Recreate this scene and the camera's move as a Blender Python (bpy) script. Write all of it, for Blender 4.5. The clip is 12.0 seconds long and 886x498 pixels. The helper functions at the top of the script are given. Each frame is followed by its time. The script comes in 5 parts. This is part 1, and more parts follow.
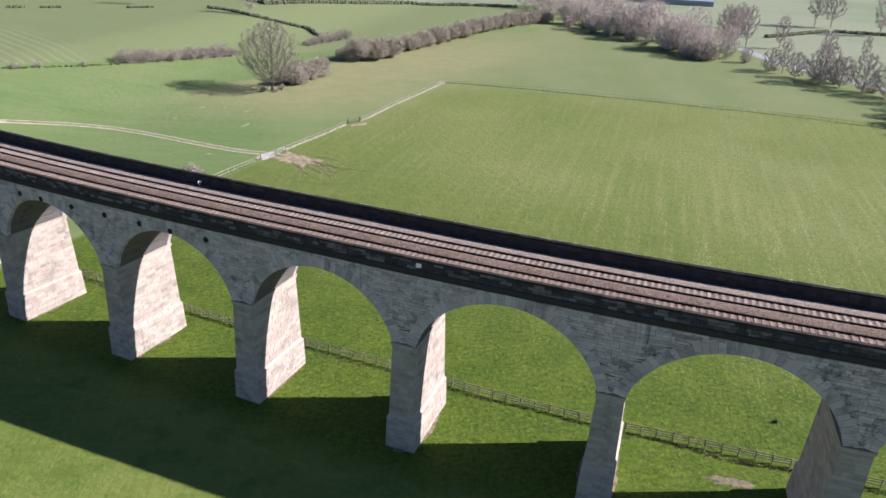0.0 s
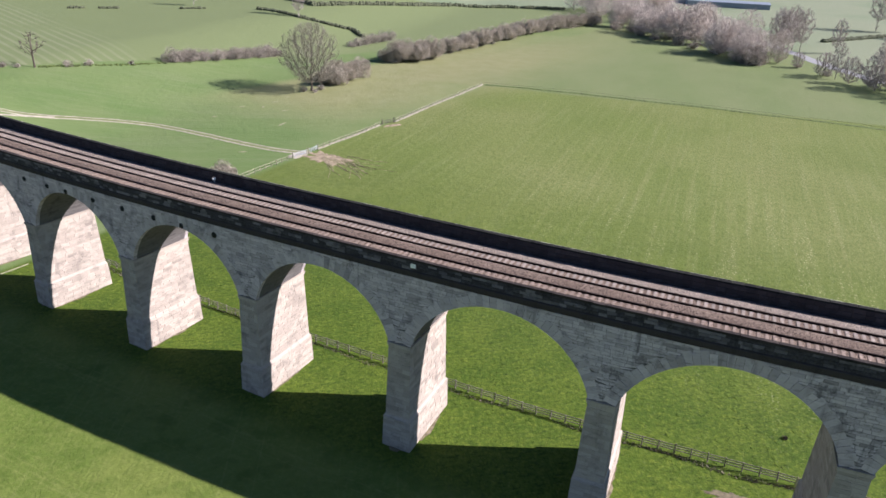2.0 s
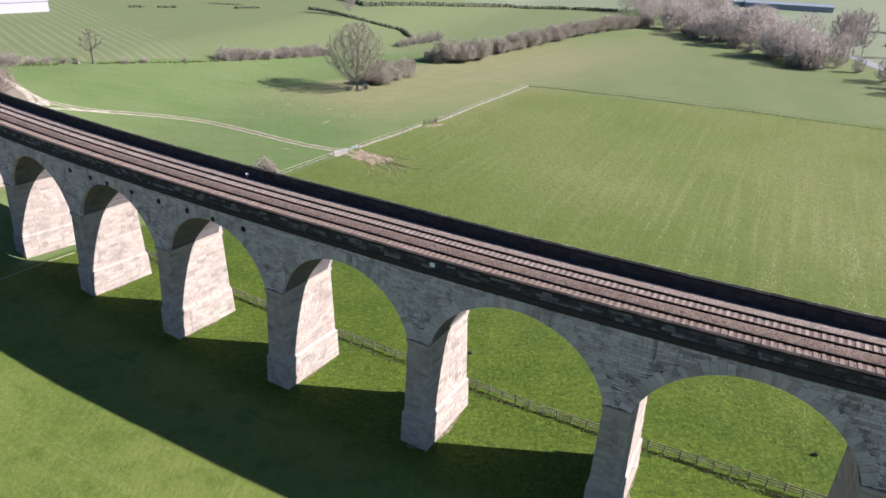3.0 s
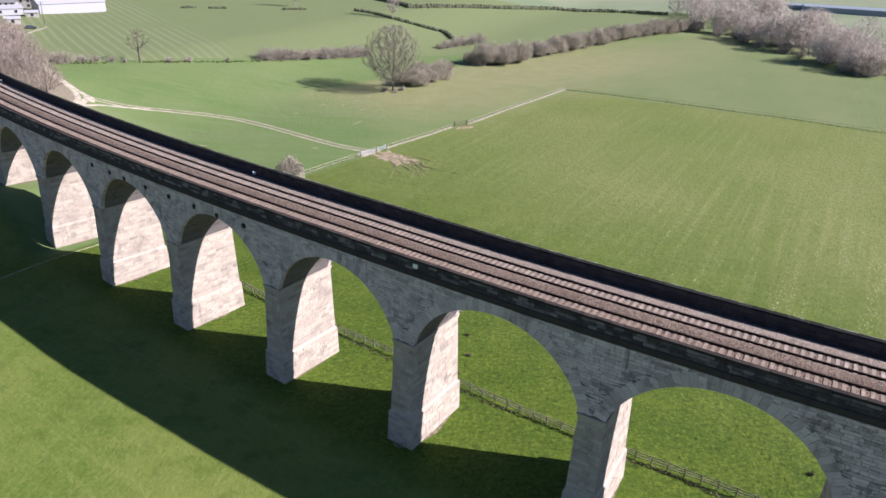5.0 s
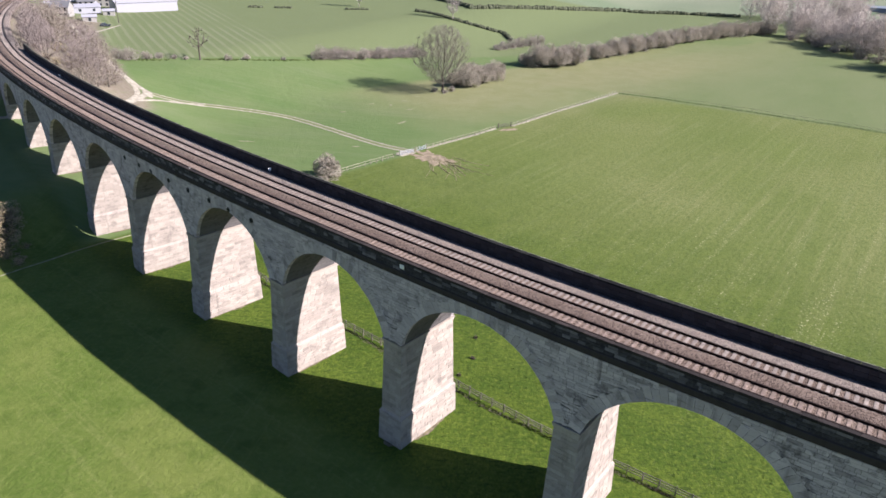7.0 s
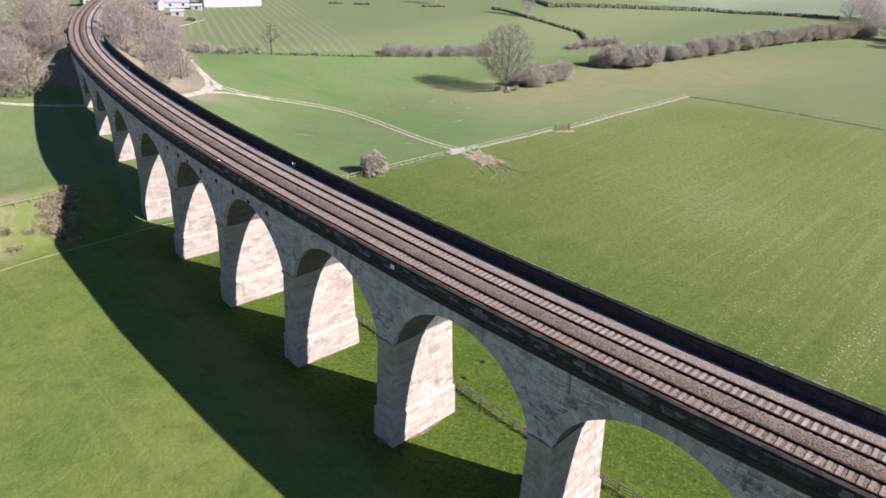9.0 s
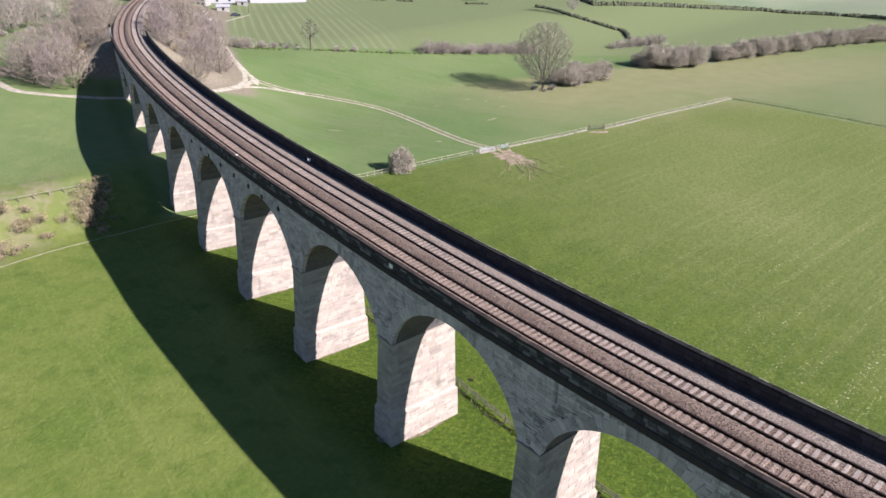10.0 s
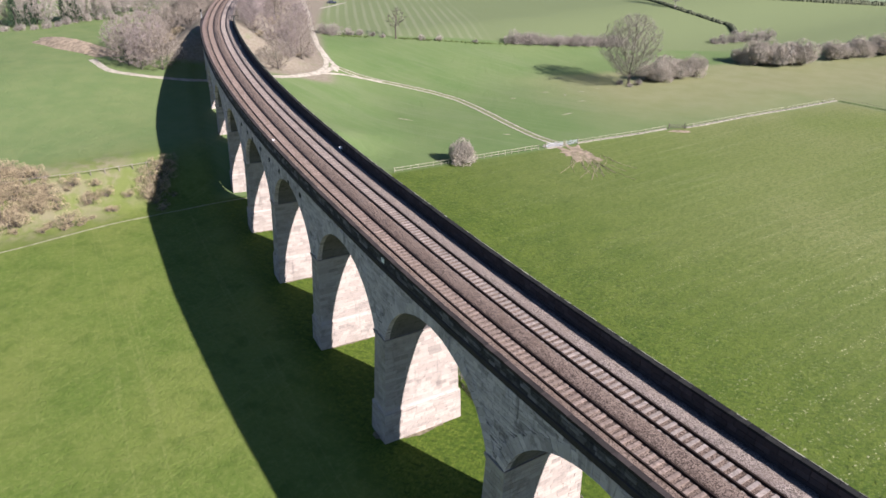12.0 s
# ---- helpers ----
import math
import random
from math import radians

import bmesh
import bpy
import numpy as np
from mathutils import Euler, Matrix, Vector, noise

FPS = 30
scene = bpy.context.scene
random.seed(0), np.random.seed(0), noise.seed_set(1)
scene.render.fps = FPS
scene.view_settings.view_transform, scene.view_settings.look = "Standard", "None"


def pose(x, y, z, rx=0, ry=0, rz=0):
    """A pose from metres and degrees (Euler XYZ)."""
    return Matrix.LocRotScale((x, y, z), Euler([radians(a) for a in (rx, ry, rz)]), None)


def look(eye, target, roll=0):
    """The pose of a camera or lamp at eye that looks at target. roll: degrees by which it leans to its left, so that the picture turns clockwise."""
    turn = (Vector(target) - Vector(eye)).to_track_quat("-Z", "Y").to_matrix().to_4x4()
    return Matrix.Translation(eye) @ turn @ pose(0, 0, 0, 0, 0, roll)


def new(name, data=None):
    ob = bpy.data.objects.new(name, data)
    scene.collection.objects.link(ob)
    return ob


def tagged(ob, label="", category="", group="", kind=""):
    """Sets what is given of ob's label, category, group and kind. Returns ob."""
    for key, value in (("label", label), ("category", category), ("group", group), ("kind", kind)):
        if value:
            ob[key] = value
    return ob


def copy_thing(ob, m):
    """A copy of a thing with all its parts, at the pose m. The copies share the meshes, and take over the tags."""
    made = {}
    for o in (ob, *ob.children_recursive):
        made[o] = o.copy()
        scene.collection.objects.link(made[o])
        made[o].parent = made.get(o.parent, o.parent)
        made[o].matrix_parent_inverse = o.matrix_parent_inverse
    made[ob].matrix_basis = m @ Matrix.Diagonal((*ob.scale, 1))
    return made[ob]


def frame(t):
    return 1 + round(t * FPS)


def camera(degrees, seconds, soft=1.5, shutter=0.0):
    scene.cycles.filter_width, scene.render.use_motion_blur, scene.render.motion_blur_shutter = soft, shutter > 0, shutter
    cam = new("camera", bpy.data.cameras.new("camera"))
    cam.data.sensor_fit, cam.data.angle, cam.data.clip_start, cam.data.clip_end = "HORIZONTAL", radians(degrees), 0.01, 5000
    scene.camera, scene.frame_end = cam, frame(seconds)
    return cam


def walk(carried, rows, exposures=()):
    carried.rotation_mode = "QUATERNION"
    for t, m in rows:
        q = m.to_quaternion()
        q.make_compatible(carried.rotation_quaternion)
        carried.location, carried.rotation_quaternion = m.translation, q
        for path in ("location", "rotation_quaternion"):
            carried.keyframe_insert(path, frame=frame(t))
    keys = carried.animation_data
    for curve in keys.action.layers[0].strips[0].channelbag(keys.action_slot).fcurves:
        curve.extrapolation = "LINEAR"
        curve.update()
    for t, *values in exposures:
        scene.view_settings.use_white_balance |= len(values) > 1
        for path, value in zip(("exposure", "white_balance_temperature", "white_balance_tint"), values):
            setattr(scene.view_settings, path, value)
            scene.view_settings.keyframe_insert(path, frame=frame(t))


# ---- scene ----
# ---------------------------------------------------------------- camera and walk
cam = camera(64.8, 12.0, soft=1.6)
PATH = [
    (0, (0.00, 0.00, 53.22), (-0.07, 45.33, 32.12), 2.52),
    (0.5, (1.19, 0.04, 53.26), (0.29, 45.36, 32.14), 2.45),
    (1, (2.61, -0.05, 53.29), (0.78, 45.25, 32.20), 2.42),
    (1.5, (3.97, 0.04, 53.42), (1.24, 45.29, 32.32), 2.38),
    (2, (5.19, 0.09, 53.46), (1.69, 45.28, 32.35), 2.28),
    (2.5, (6.59, 0.10, 53.51), (1.58, 45.13, 32.37), 2.25),
    (3, (7.95, 0.24, 53.52), (1.07, 45.01, 32.34), 2.10),
    (5, (14.40, 1.04, 54.04), (4.08, 45.14, 32.85), 1.93),
    (5.5, (16.18, 1.56, 54.18), (4.89, 45.41, 32.98), 1.96),
    (6, (18.07, 2.01, 54.32), (5.66, 45.55, 33.10), 1.73),
    (6.5, (20.11, 2.69, 54.40), (6.39, 45.82, 33.16), 1.67),
    (7, (21.89, 3.32, 54.43), (7.07, 46.06, 33.14), 1.60),
    (9, (29.94, 7.32, 54.95), (9.85, 47.69, 33.35), 1.32),
    (9.5, (31.75, 8.68, 55.00), (10.29, 48.28, 33.30), 1.28),
    (10, (33.47, 10.16, 55.06), (10.67, 48.94, 33.22), 1.27),
    (10.5, (35.16, 11.97, 55.09), (10.97, 49.78, 33.06), 1.21),
    (11, (36.96, 13.97, 54.98), (11.30, 50.69, 32.78), 1.16),
    (11.5, (38.76, 16.30, 54.66), (11.59, 51.83, 32.32), 0.99),
    (12, (40.45, 18.34, 54.60), (11.99, 52.75, 32.09), 0.84),
]
EXPOSURE, KELVIN, TINT = 1.27, 6060, 20
walk(cam, [(t, look(e, g, r)) for t, e, g, r in PATH], exposures=((0, EXPOSURE, KELVIN, TINT), (12, EXPOSURE, KELVIN, TINT)))

# ---------------------------------------------------------------- sky and sun
SUN_AZ, SUN_EL = 3.2, 32.9          # degrees: azimuth from +x towards +y, height above the horizon
sky_world = bpy.data.worlds.new("sky")
scene.world = sky_world
sky_world.use_nodes = True
wn = sky_world.node_tree.nodes
sky = wn.new("ShaderNodeTexSky")
sky.sky_type, sky.sun_disc = "NISHITA", False
sky.sun_elevation, sky.sun_rotation = radians(SUN_EL), radians(90 - SUN_AZ)
sky.air_density, sky.dust_density, sky.ozone_density = 1.0, 0.0, 4.6
sky_world.node_tree.links.new(sky.outputs[0], wn["Background"].inputs[0])
wn["Background"].inputs[1].default_value = 0.044
sun = new("sun", bpy.data.lights.new("sun", "SUN"))
sun.data.energy, sun.data.angle, sun.data.color = 4.7, radians(0.55), (1.0, 0.94, 0.86)
sun_way = Vector((math.cos(radians(SUN_EL)) * math.cos(radians(SUN_AZ)), math.cos(radians(SUN_EL)) * math.sin(radians(SUN_AZ)), math.sin(radians(SUN_EL))))
sun.matrix_world = look(sun_way * 500, (0, 0, 0))


# ---------------------------------------------------------------- materials
class Mat:
    """A small builder for node materials in world metres."""

    def __init__(self, name, rough=0.9, metal=0.0, spec=0.3):
        self.m = bpy.data.materials.new(name)
        self.m.use_nodes = True
        self.n, self.l = self.m.node_tree.nodes, self.m.node_tree.links
        self.b = self.n["Principled BSDF"]
        self.b.inputs["Roughness"].default_value = rough
        self.b.inputs["Metallic"].default_value = metal
        self.b.inputs["Specular IOR Level"].default_value = spec
        self.pos = self.n.new("ShaderNodeNewGeometry").outputs["Position"]

    def set(self, sock, v):
        if isinstance(v, bpy.types.NodeSocket):
            self.l.new(v, sock)
        elif isinstance(v, (tuple, list)):
            sock.default_value = (*v, 1.0)[:4] if len(sock.default_value) == 4 else v[:3]
        else:
            sock.default_value = v

    def noise(self, scale, detail=4.0, rough=0.55, stretch=(1, 1, 1), turn=0.0, vec=None, distortion=0.0):
        mp = self.n.new("ShaderNodeMapping")
        mp.vector_type = "TEXTURE"                      # turned first, then stretched
        mp.inputs["Scale"].default_value = tuple(1 / s for s in stretch)
        mp.inputs["Rotation"].default_value = (0, 0, radians(turn))
        self.l.new(vec or self.pos, mp.inputs["Vector"])
        t = self.n.new("ShaderNodeTexNoise")
        t.inputs["Scale"].default_value, t.inputs["Detail"].default_value = scale, detail
        t.inputs["Roughness"].default_value, t.inputs["Distortion"].default_value = rough, distortion
        self.l.new(mp.outputs[0], t.inputs["Vector"])
        return t.outputs["Fac"]

    def ramp(self, fac, lo, hi, a=0.0, b=1.0):
        r = self.n.new("ShaderNodeMapRange")
        r.interpolation_type = "SMOOTHSTEP"
        for k, v in (("From Min", lo), ("From Max", hi), ("To Min", a), ("To Max", b)):
            r.inputs[k].default_value = v
        self.set(r.inputs["Value"], fac)
        return r.outputs[0]

    def math(self, op, a, b=0.0):
        r = self.n.new("ShaderNodeMath")
        r.operation = op
        self.set(r.inputs[0], a), self.set(r.inputs[1], b)
        return r.outputs[0]

    def mix(self, fac, a, b, blend="MIX"):
        r = self.n.new("ShaderNodeMix")
        r.data_type, r.blend_type = "RGBA", blend
        self.set(r.inputs["Factor"], fac), self.set(r.inputs["A"], a), self.set(r.inputs["B"], b)
        return r.outputs["Result"]

    def dot(self, x, y, d):
        """Signed distance of the ground place from the line x*X + y*Y = d."""
        r = self.n.new("ShaderNodeVectorMath")
        r.operation = "DOT_PRODUCT"
        self.l.new(self.pos, r.inputs[0])
        k = math.hypot(x, y)
        r.inputs[1].default_value = (x / k, y / k, 0)
        return self.math("SUBTRACT", r.outputs["Value"], d / k)

    def obj_random(self):
        return self.n.new("ShaderNodeObjectInfo").outputs["Random"]

    def island(self):
        return self.n.new("ShaderNodeNewGeometry").outputs["Random Per Island"]

    def attr(self, name):
        a = self.n.new("ShaderNodeAttribute")
        a.attribute_name = name
        return a.outputs["Fac"]

    def colour(self, c):
        self.set(self.b.inputs["Base Color"], c)
        return self

    def bump(self, h, strength=0.5, dist=0.05):
        r = self.n.new("ShaderNodeBump")
        r.inputs["Strength"].default_value, r.inputs["Distance"].default_value = strength, dist
        self.l.new(h, r.inputs["Height"])
        self.l.new(r.outputs[0], self.b.inputs["Normal"])
        return self


def stone_material(name, light, dark, soot, rand, stain=0.55, odd=0.32, even=0.95, spec=0.12):
    """Weathered sandstone: each block its own shade, run-down stains and black crust."""
    m = Mat(name, 0.92, 0.0, spec)
    r = m.obj_random() if rand == "object" else m.island()
    c = m.mix(m.ramp(r, 0.05, even), light, dark)
    c = m.mix(m.ramp(m.math("FRACT", m.math("MULTIPLY", r, 7.31)), 0.80, 0.97, 0, odd), c, soot)
    c = m.mix(m.ramp(m.noise(0.22, 5, 0.6), 0.52, 0.78, 0, stain), c, soot)
    c = m.mix(m.ramp(m.noise(0.6, 6, 0.68), 0.53, 0.68, 0, stain), c, soot)
    c = m.mix(m.ramp(m.noise(1.1, 5, 0.6, stretch=(1, 1, 0.10)), 0.56, 0.74, 0, stain), c, soot)
    c = m.mix(m.ramp(m.noise(1.7, 5, 0.65, stretch=(0.45, 0.45, 2.6)), 0.54, 0.70, 0, stain), c, soot)
    c = m.mix(m.ramp(m.noise(5, 5), 0.35, 0.7, 0, 0.3), c, tuple(0.70 * v for v in light))
    return m.colour(c).bump(m.noise(9, 6), 0.6, 0.04).m


SAND = ((0.435, 0.375, 0.322), (0.345, 0.294, 0.252), (0.095, 0.084, 0.078))
STONE = stone_material("sandstone", *SAND, "island", 0.42, 0.28)
STONE_PIECE = stone_material("sandstone_piece", *SAND, "object", 0.42, 0.28)
SHADE_SAND = ((0.55, 0.480, 0.482), (0.42, 0.364, 0.368), (0.085, 0.075, 0.078))      # sandstone paled and greyed: skylight on the shaded arch faces, put into colour
ARCH_STONE = stone_material("shade_lifted_sandstone", *SHADE_SAND, "island")
ARCH_BLOTCHED = stone_material("blotched_arch_sandstone", *SHADE_SAND, "island", 0.85, 0.5)
ARCH_PIECE = stone_material("shade_lifted_sandstone_piece", *SHADE_SAND, "object")
MORTAR = Mat("mortar", 0.95)
MORTAR.colour(MORTAR.mix(MORTAR.noise(2.0), (0.345, 0.29, 0.26), (0.415, 0.35, 0.312)))
MORTAR = MORTAR.m
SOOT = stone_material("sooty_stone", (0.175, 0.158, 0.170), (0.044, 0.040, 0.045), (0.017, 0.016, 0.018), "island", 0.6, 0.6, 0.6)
SOOT_PIECE = stone_material("sooty_stone_piece", (0.052, 0.042, 0.038), (0.028, 0.024, 0.022), (0.016, 0.014, 0.014), "object")

# Streaked stone for arch undersides; the shade there is put into its base.
SOFFIT_SHADE = stone_material("shaded_soffit_stone", (0.165, 0.150, 0.146), (0.125, 0.114, 0.112), (0.035, 0.032, 0.032), "island", 0.6, 0.25)
# Soot plus shade in one colour, for the far parapet and string courses.
SOOT_SHADED = stone_material("shaded_sooty_stone", (0.064, 0.054, 0.054), (0.044, 0.037, 0.037), (0.027, 0.023, 0.023), "island")
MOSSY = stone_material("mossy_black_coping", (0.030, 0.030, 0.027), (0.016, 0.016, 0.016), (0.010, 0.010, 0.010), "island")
COPE = stone_material("coping_stone", (0.052, 0.042, 0.038), (0.028, 0.024, 0.022), (0.016, 0.014, 0.014), "island")
LIT_EDGE = stone_material("lichened_arris", (0.34, 0.34, 0.25), (0.20, 0.20, 0.15), (0.02, 0.02, 0.02), "island", 0.8, 0.5)


def plain(name, c, rough=0.8, metal=0.0, vary=0.25, scale=3.0, rand=False):
    m = Mat(name, rough, metal)
    lo = tuple(v * (1 - vary) for v in c)
    hi = tuple(min(1.0, v * (1 + vary)) for v in c)
    col = m.mix(m.ramp(m.noise(scale, 5), 0.3, 0.7), lo, hi)
    if rand:
        col = m.mix(m.ramp(m.obj_random(), 0, 1, 0, 0.6), col, tuple(v * 0.65 for v in c))
    return m.colour(col).bump(m.noise(scale * 6, 4), 0.3, 0.02).m


def ballast_material(name, lo, hi, stain):
    m = Mat(name, 0.95)
    v = m.n.new("ShaderNodeTexVoronoi")
    v.inputs["Scale"].default_value = 13.0
    m.l.new(m.pos, v.inputs["Vector"])
    c = m.mix(m.ramp(v.outputs["Color"], 0.1, 0.9), lo, hi)
    c = m.mix(m.ramp(m.noise(0.6, 4), 0.4, 0.7, 0, 0.5), c, stain)
    return m.colour(c).bump(v.outputs["Distance"], 1.0, 0.06).m


BALLAST = ballast_material("ballast", (0.105, 0.083, 0.068), (0.375, 0.310, 0.262), (0.21, 0.163, 0.132))
BALLAST_BROWN = ballast_material("stained_ballast", (0.064, 0.045, 0.034), (0.285, 0.213, 0.166), (0.122, 0.084, 0.062))
CESS = plain("cess_fines", (0.20, 0.145, 0.118), 0.95, vary=0.35, scale=2.5)
SLEEPER = plain("concrete_sleeper", (0.30, 0.25, 0.214), 0.9, vary=0.35, scale=4, rand=True)
SLEEPER_OLD = plain("stained_sleeper", (0.245, 0.186, 0.150), 0.9, vary=0.4, scale=4, rand=True)
# Rust taken near black: the rails' shadow is put into this colour.
RAIL = plain("rusty_rail_with_shadow", (0.020, 0.012, 0.009), 0.6, 0.5, 0.2, 5)
RAIL_TOP = plain("worn_rail_head", (0.045, 0.030, 0.024), 0.6, 0.3, 0.1, 5)
IRON = plain("black_iron", (0.012, 0.012, 0.013), 0.7, 0.2)
WHITE = plain("white_paint", (0.78, 0.78, 0.76), 0.6, vary=0.05)
GREY_METAL = plain("galvanised_steel", (0.45, 0.47, 0.49), 0.5, 0.6, 0.15)
FENCE_WOOD = plain("weathered_fence_wood", (0.221, 0.195, 0.163), 0.9, vary=0.3, scale=2, rand=True)
FENCE_PALE = plain("bleached_fence_wood", (0.31, 0.30, 0.205), 0.9, vary=0.2, scale=2, rand=True)
FENCE_DARK = plain("dark_fence_wood", (0.11, 0.095, 0.075), 0.9, vary=0.3, scale=2)
DEADWOOD = plain("grey_deadwood", (0.098, 0.081, 0.065), 0.95, vary=0.35, scale=1.5)
BARK = plain("bare_bark", (0.19, 0.160, 0.140), 0.95, vary=0.35, scale=1.5)
TWIG = plain("bare_twigs", (0.32, 0.28, 0.24), 0.95, vary=0.3, scale=0.4)
# Paler than bare wood: distance haze is put into this colour.
TWIG_RED = plain("hazed_reddish_willow_twigs", (0.54, 0.475, 0.425), 0.95, vary=0.3, scale=0.3)
TWIG_PALE = plain("pale_scrub_twigs", (0.27, 0.228, 0.182), 0.95, vary=0.3, scale=0.5)
NEEDLES = plain("conifer_needles", (0.03, 0.055, 0.025), 0.9, vary=0.4, scale=1.0)
TWIG_RIVER = plain("riverside_twigs", (0.37, 0.325, 0.295), 0.95, vary=0.3, scale=0.4)
TWIG_MAUVE = plain("mauve_twigs", (0.25, 0.205, 0.185), 0.95, vary=0.3, scale=0.4)
OAK_TWIG = plain("oak_twigs", (0.240, 0.218, 0.172), 0.95, vary=0.25, scale=0.4)
OAK_BARK = plain("oak_bark", (0.072, 0.060, 0.050), 0.95, vary=0.3, scale=1.5)
HEDGE_GREEN = plain("dark_hedge", (0.085, 0.094, 0.055), 0.95, vary=0.4, scale=0.7)
RANK_GRASS = plain("dark_rank_grass", (0.080, 0.108, 0.032), 0.95, vary=0.4, scale=0.8)
GORSE = plain("ragged_hedge_brown", (0.130, 0.117, 0.078), 0.95, vary=0.4, scale=0.8)
VERGE_GRASS = plain("thin_verge_grass", (0.150, 0.165, 0.075), 0.95, vary=0.25, scale=1.2)
WORN_GRASS = plain("worn_pale_grass", (0.221, 0.218, 0.130), 0.95, vary=0.25, scale=1.2)
WILLOW_TWIG = plain("grey_willow_twigs", (0.35, 0.31, 0.25), 0.95, vary=0.2, scale=0.3)
BRAMBLE = plain("brown_bramble_twigs", (0.34, 0.275, 0.17), 0.95, vary=0.3, scale=0.6)
TRACK_DIRT = plain("pale_track_stone", (0.34, 0.305, 0.24), 0.95, vary=0.25, scale=0.8)
RUT = plain("muddy_rut", (0.205, 0.180, 0.100), 0.95, vary=0.3, scale=1.0)
EARTH = plain("bare_earth", (0.15, 0.125, 0.080), 0.95, vary=0.35, scale=1.5)
MUD = plain("trampled_mud", (0.26, 0.205, 0.14), 0.95, vary=0.3, scale=0.7)
WALL_RENDER = plain("pale_render", (0.312, 0.296, 0.273), 0.9, vary=0.08)
ROOF_SLATE = plain("grey_roof", (0.143, 0.143, 0.153), 0.7, vary=0.15)
SHED_WHITE = plain("white_sheeting", (0.36, 0.355, 0.385), 0.5, vary=0.05)
SHED_BLUE = plain("blue_grey_sheeting", (0.215, 0.247, 0.293), 0.5, vary=0.12)
GLASS_DARK = plain("dark_window_pane", (0.03, 0.035, 0.04), 0.15, vary=0.2)
CAR_PAINT = plain("dark_car_paint", (0.03, 0.035, 0.045), 0.3, vary=0.1)
RUBBER = plain("tyre_rubber", (0.02, 0.02, 0.02), 0.9)


def water_material():
    m = Mat("river_water", 0.55, 0.0, 0.3)
    # the pale horizon sky's reflection is painted into this base colour
    m.colour((0.27, 0.265, 0.27)).bump(m.noise(0.8, 4, stretch=(1, 0.4, 1)), 0.25, 0.1)
    return m.m


WATER = water_material()


def ground_material():
    """Spring grass in several fields, scrub on the banks; zones follow the fence lines."""
    m = Mat("grass_ground", 0.95, 0.0, 0.15)
    big, mid, fine = m.noise(0.018, 5), m.noise(0.16, 5), m.noise(1.6, 5, 0.65)
    # hay meadow beyond the viaduct: yellowish, in faint drilled rows with pale seed heads
    rows = m.noise(0.30, 5, 0.6, stretch=(2.6, 0.10, 1), turn=-16.8, distortion=0.3)
    drill = m.noise(0.20, 5, 0.7, stretch=(2.8, 0.10, 1), turn=-16.8, distortion=0.5)
    east = m.ramp(m.math("ADD", m.dot(1, 0, 0), m.math("MULTIPLY", mid, 20)), 10, 55, 0.3, 1)
    swath = m.noise(0.022, 4, 0.6, stretch=(1.6, 0.5, 1), turn=-16.8)
    meadow = m.mix(m.ramp(big, 0.32, 0.68), (0.127, 0.158, 0.040), (0.165, 0.180, 0.062))
    meadow = m.mix(m.ramp(swath, 0.42, 0.68, 0, 0.4), meadow, (0.099, 0.134, 0.030))
    meadow = m.mix(m.ramp(rows, 0.50, 0.72, 0, 0.62), meadow, (0.169, 0.191, 0.072))
    meadow = m.mix(m.ramp(m.noise(1.4, 4, 0.7, stretch=(1.5, 0.5, 1), turn=-16.8), 0.40, 0.66, 0, 0.6), meadow, (0.072, 0.104, 0.024))
    meadow = m.mix(m.math("MULTIPLY", m.ramp(drill, 0.48, 0.66, 0, 0.45), m.math("MULTIPLY", east, m.ramp(m.dot(*MEADOW_EDGE), 50, 150, 1, 0.25))), meadow, (0.198, 0.202, 0.081))
    spot = m.ramp(m.noise(2.3, 1.5, 0.5, stretch=(1.25, 0.8, 1), turn=-16.8), 0.60, 0.67)
    flecks = m.math("MULTIPLY", spot, m.ramp(m.math("ADD", rows, m.math("MULTIPLY", swath, -0.4)), 0.20, 0.42, 0.12, 1))
    # lush rough pasture along the far side of the arches: deep green, tufted
    past = m.mix(m.ramp(mid, 0.3, 0.7), (0.048, 0.086, 0.009), (0.080, 0.118, 0.013))
    past = m.mix(m.ramp(fine, 0.42, 0.72, 0, 0.7), past, (0.134, 0.167, 0.023))
    past = m.mix(m.ramp(m.noise(0.8, 6, 0.7, stretch=(1, 2.4, 1), turn=20), 0.50, 0.66, 0, 0.75), past, (0.022, 0.043, 0.006))
    past = m.mix(m.ramp(m.noise(3.5, 3, 0.6), 0.62, 0.72, 0, 0.6), past, (0.170, 0.193, 0.051))
    past = m.mix(m.ramp(m.noise(2.6, 4, 0.75, stretch=(1.6, 0.7, 1), turn=20), 0.46, 0.62, 0, 0.55), past, (0.024, 0.047, 0.006))
    # grazed field on the camera's side
    fore = m.mix(m.ramp(m.noise(0.05, 5), 0.35, 0.65), (0.091, 0.137, 0.023), (0.133, 0.165, 0.036))
    fore = m.mix(m.ramp(m.noise(1.3, 5, 0.7), 0.42, 0.70, 0, 0.6), fore, (0.163, 0.190, 0.052))
    fore = m.mix(m.ramp(m.noise(0.28, 5, 0.65), 0.45, 0.70, 0, 0.6), fore, (0.066, 0.106, 0.016))
    for turn, far_apart in ((-21, 0.10), (100, 0.07)):              # thin pale wheel lines across the field
        lines = m.noise(far_apart, 2, 0.4, stretch=(0.03, 2.2, 1), turn=turn)
        thin = m.math("ABSOLUTE", m.math("SUBTRACT", lines, 0.56))
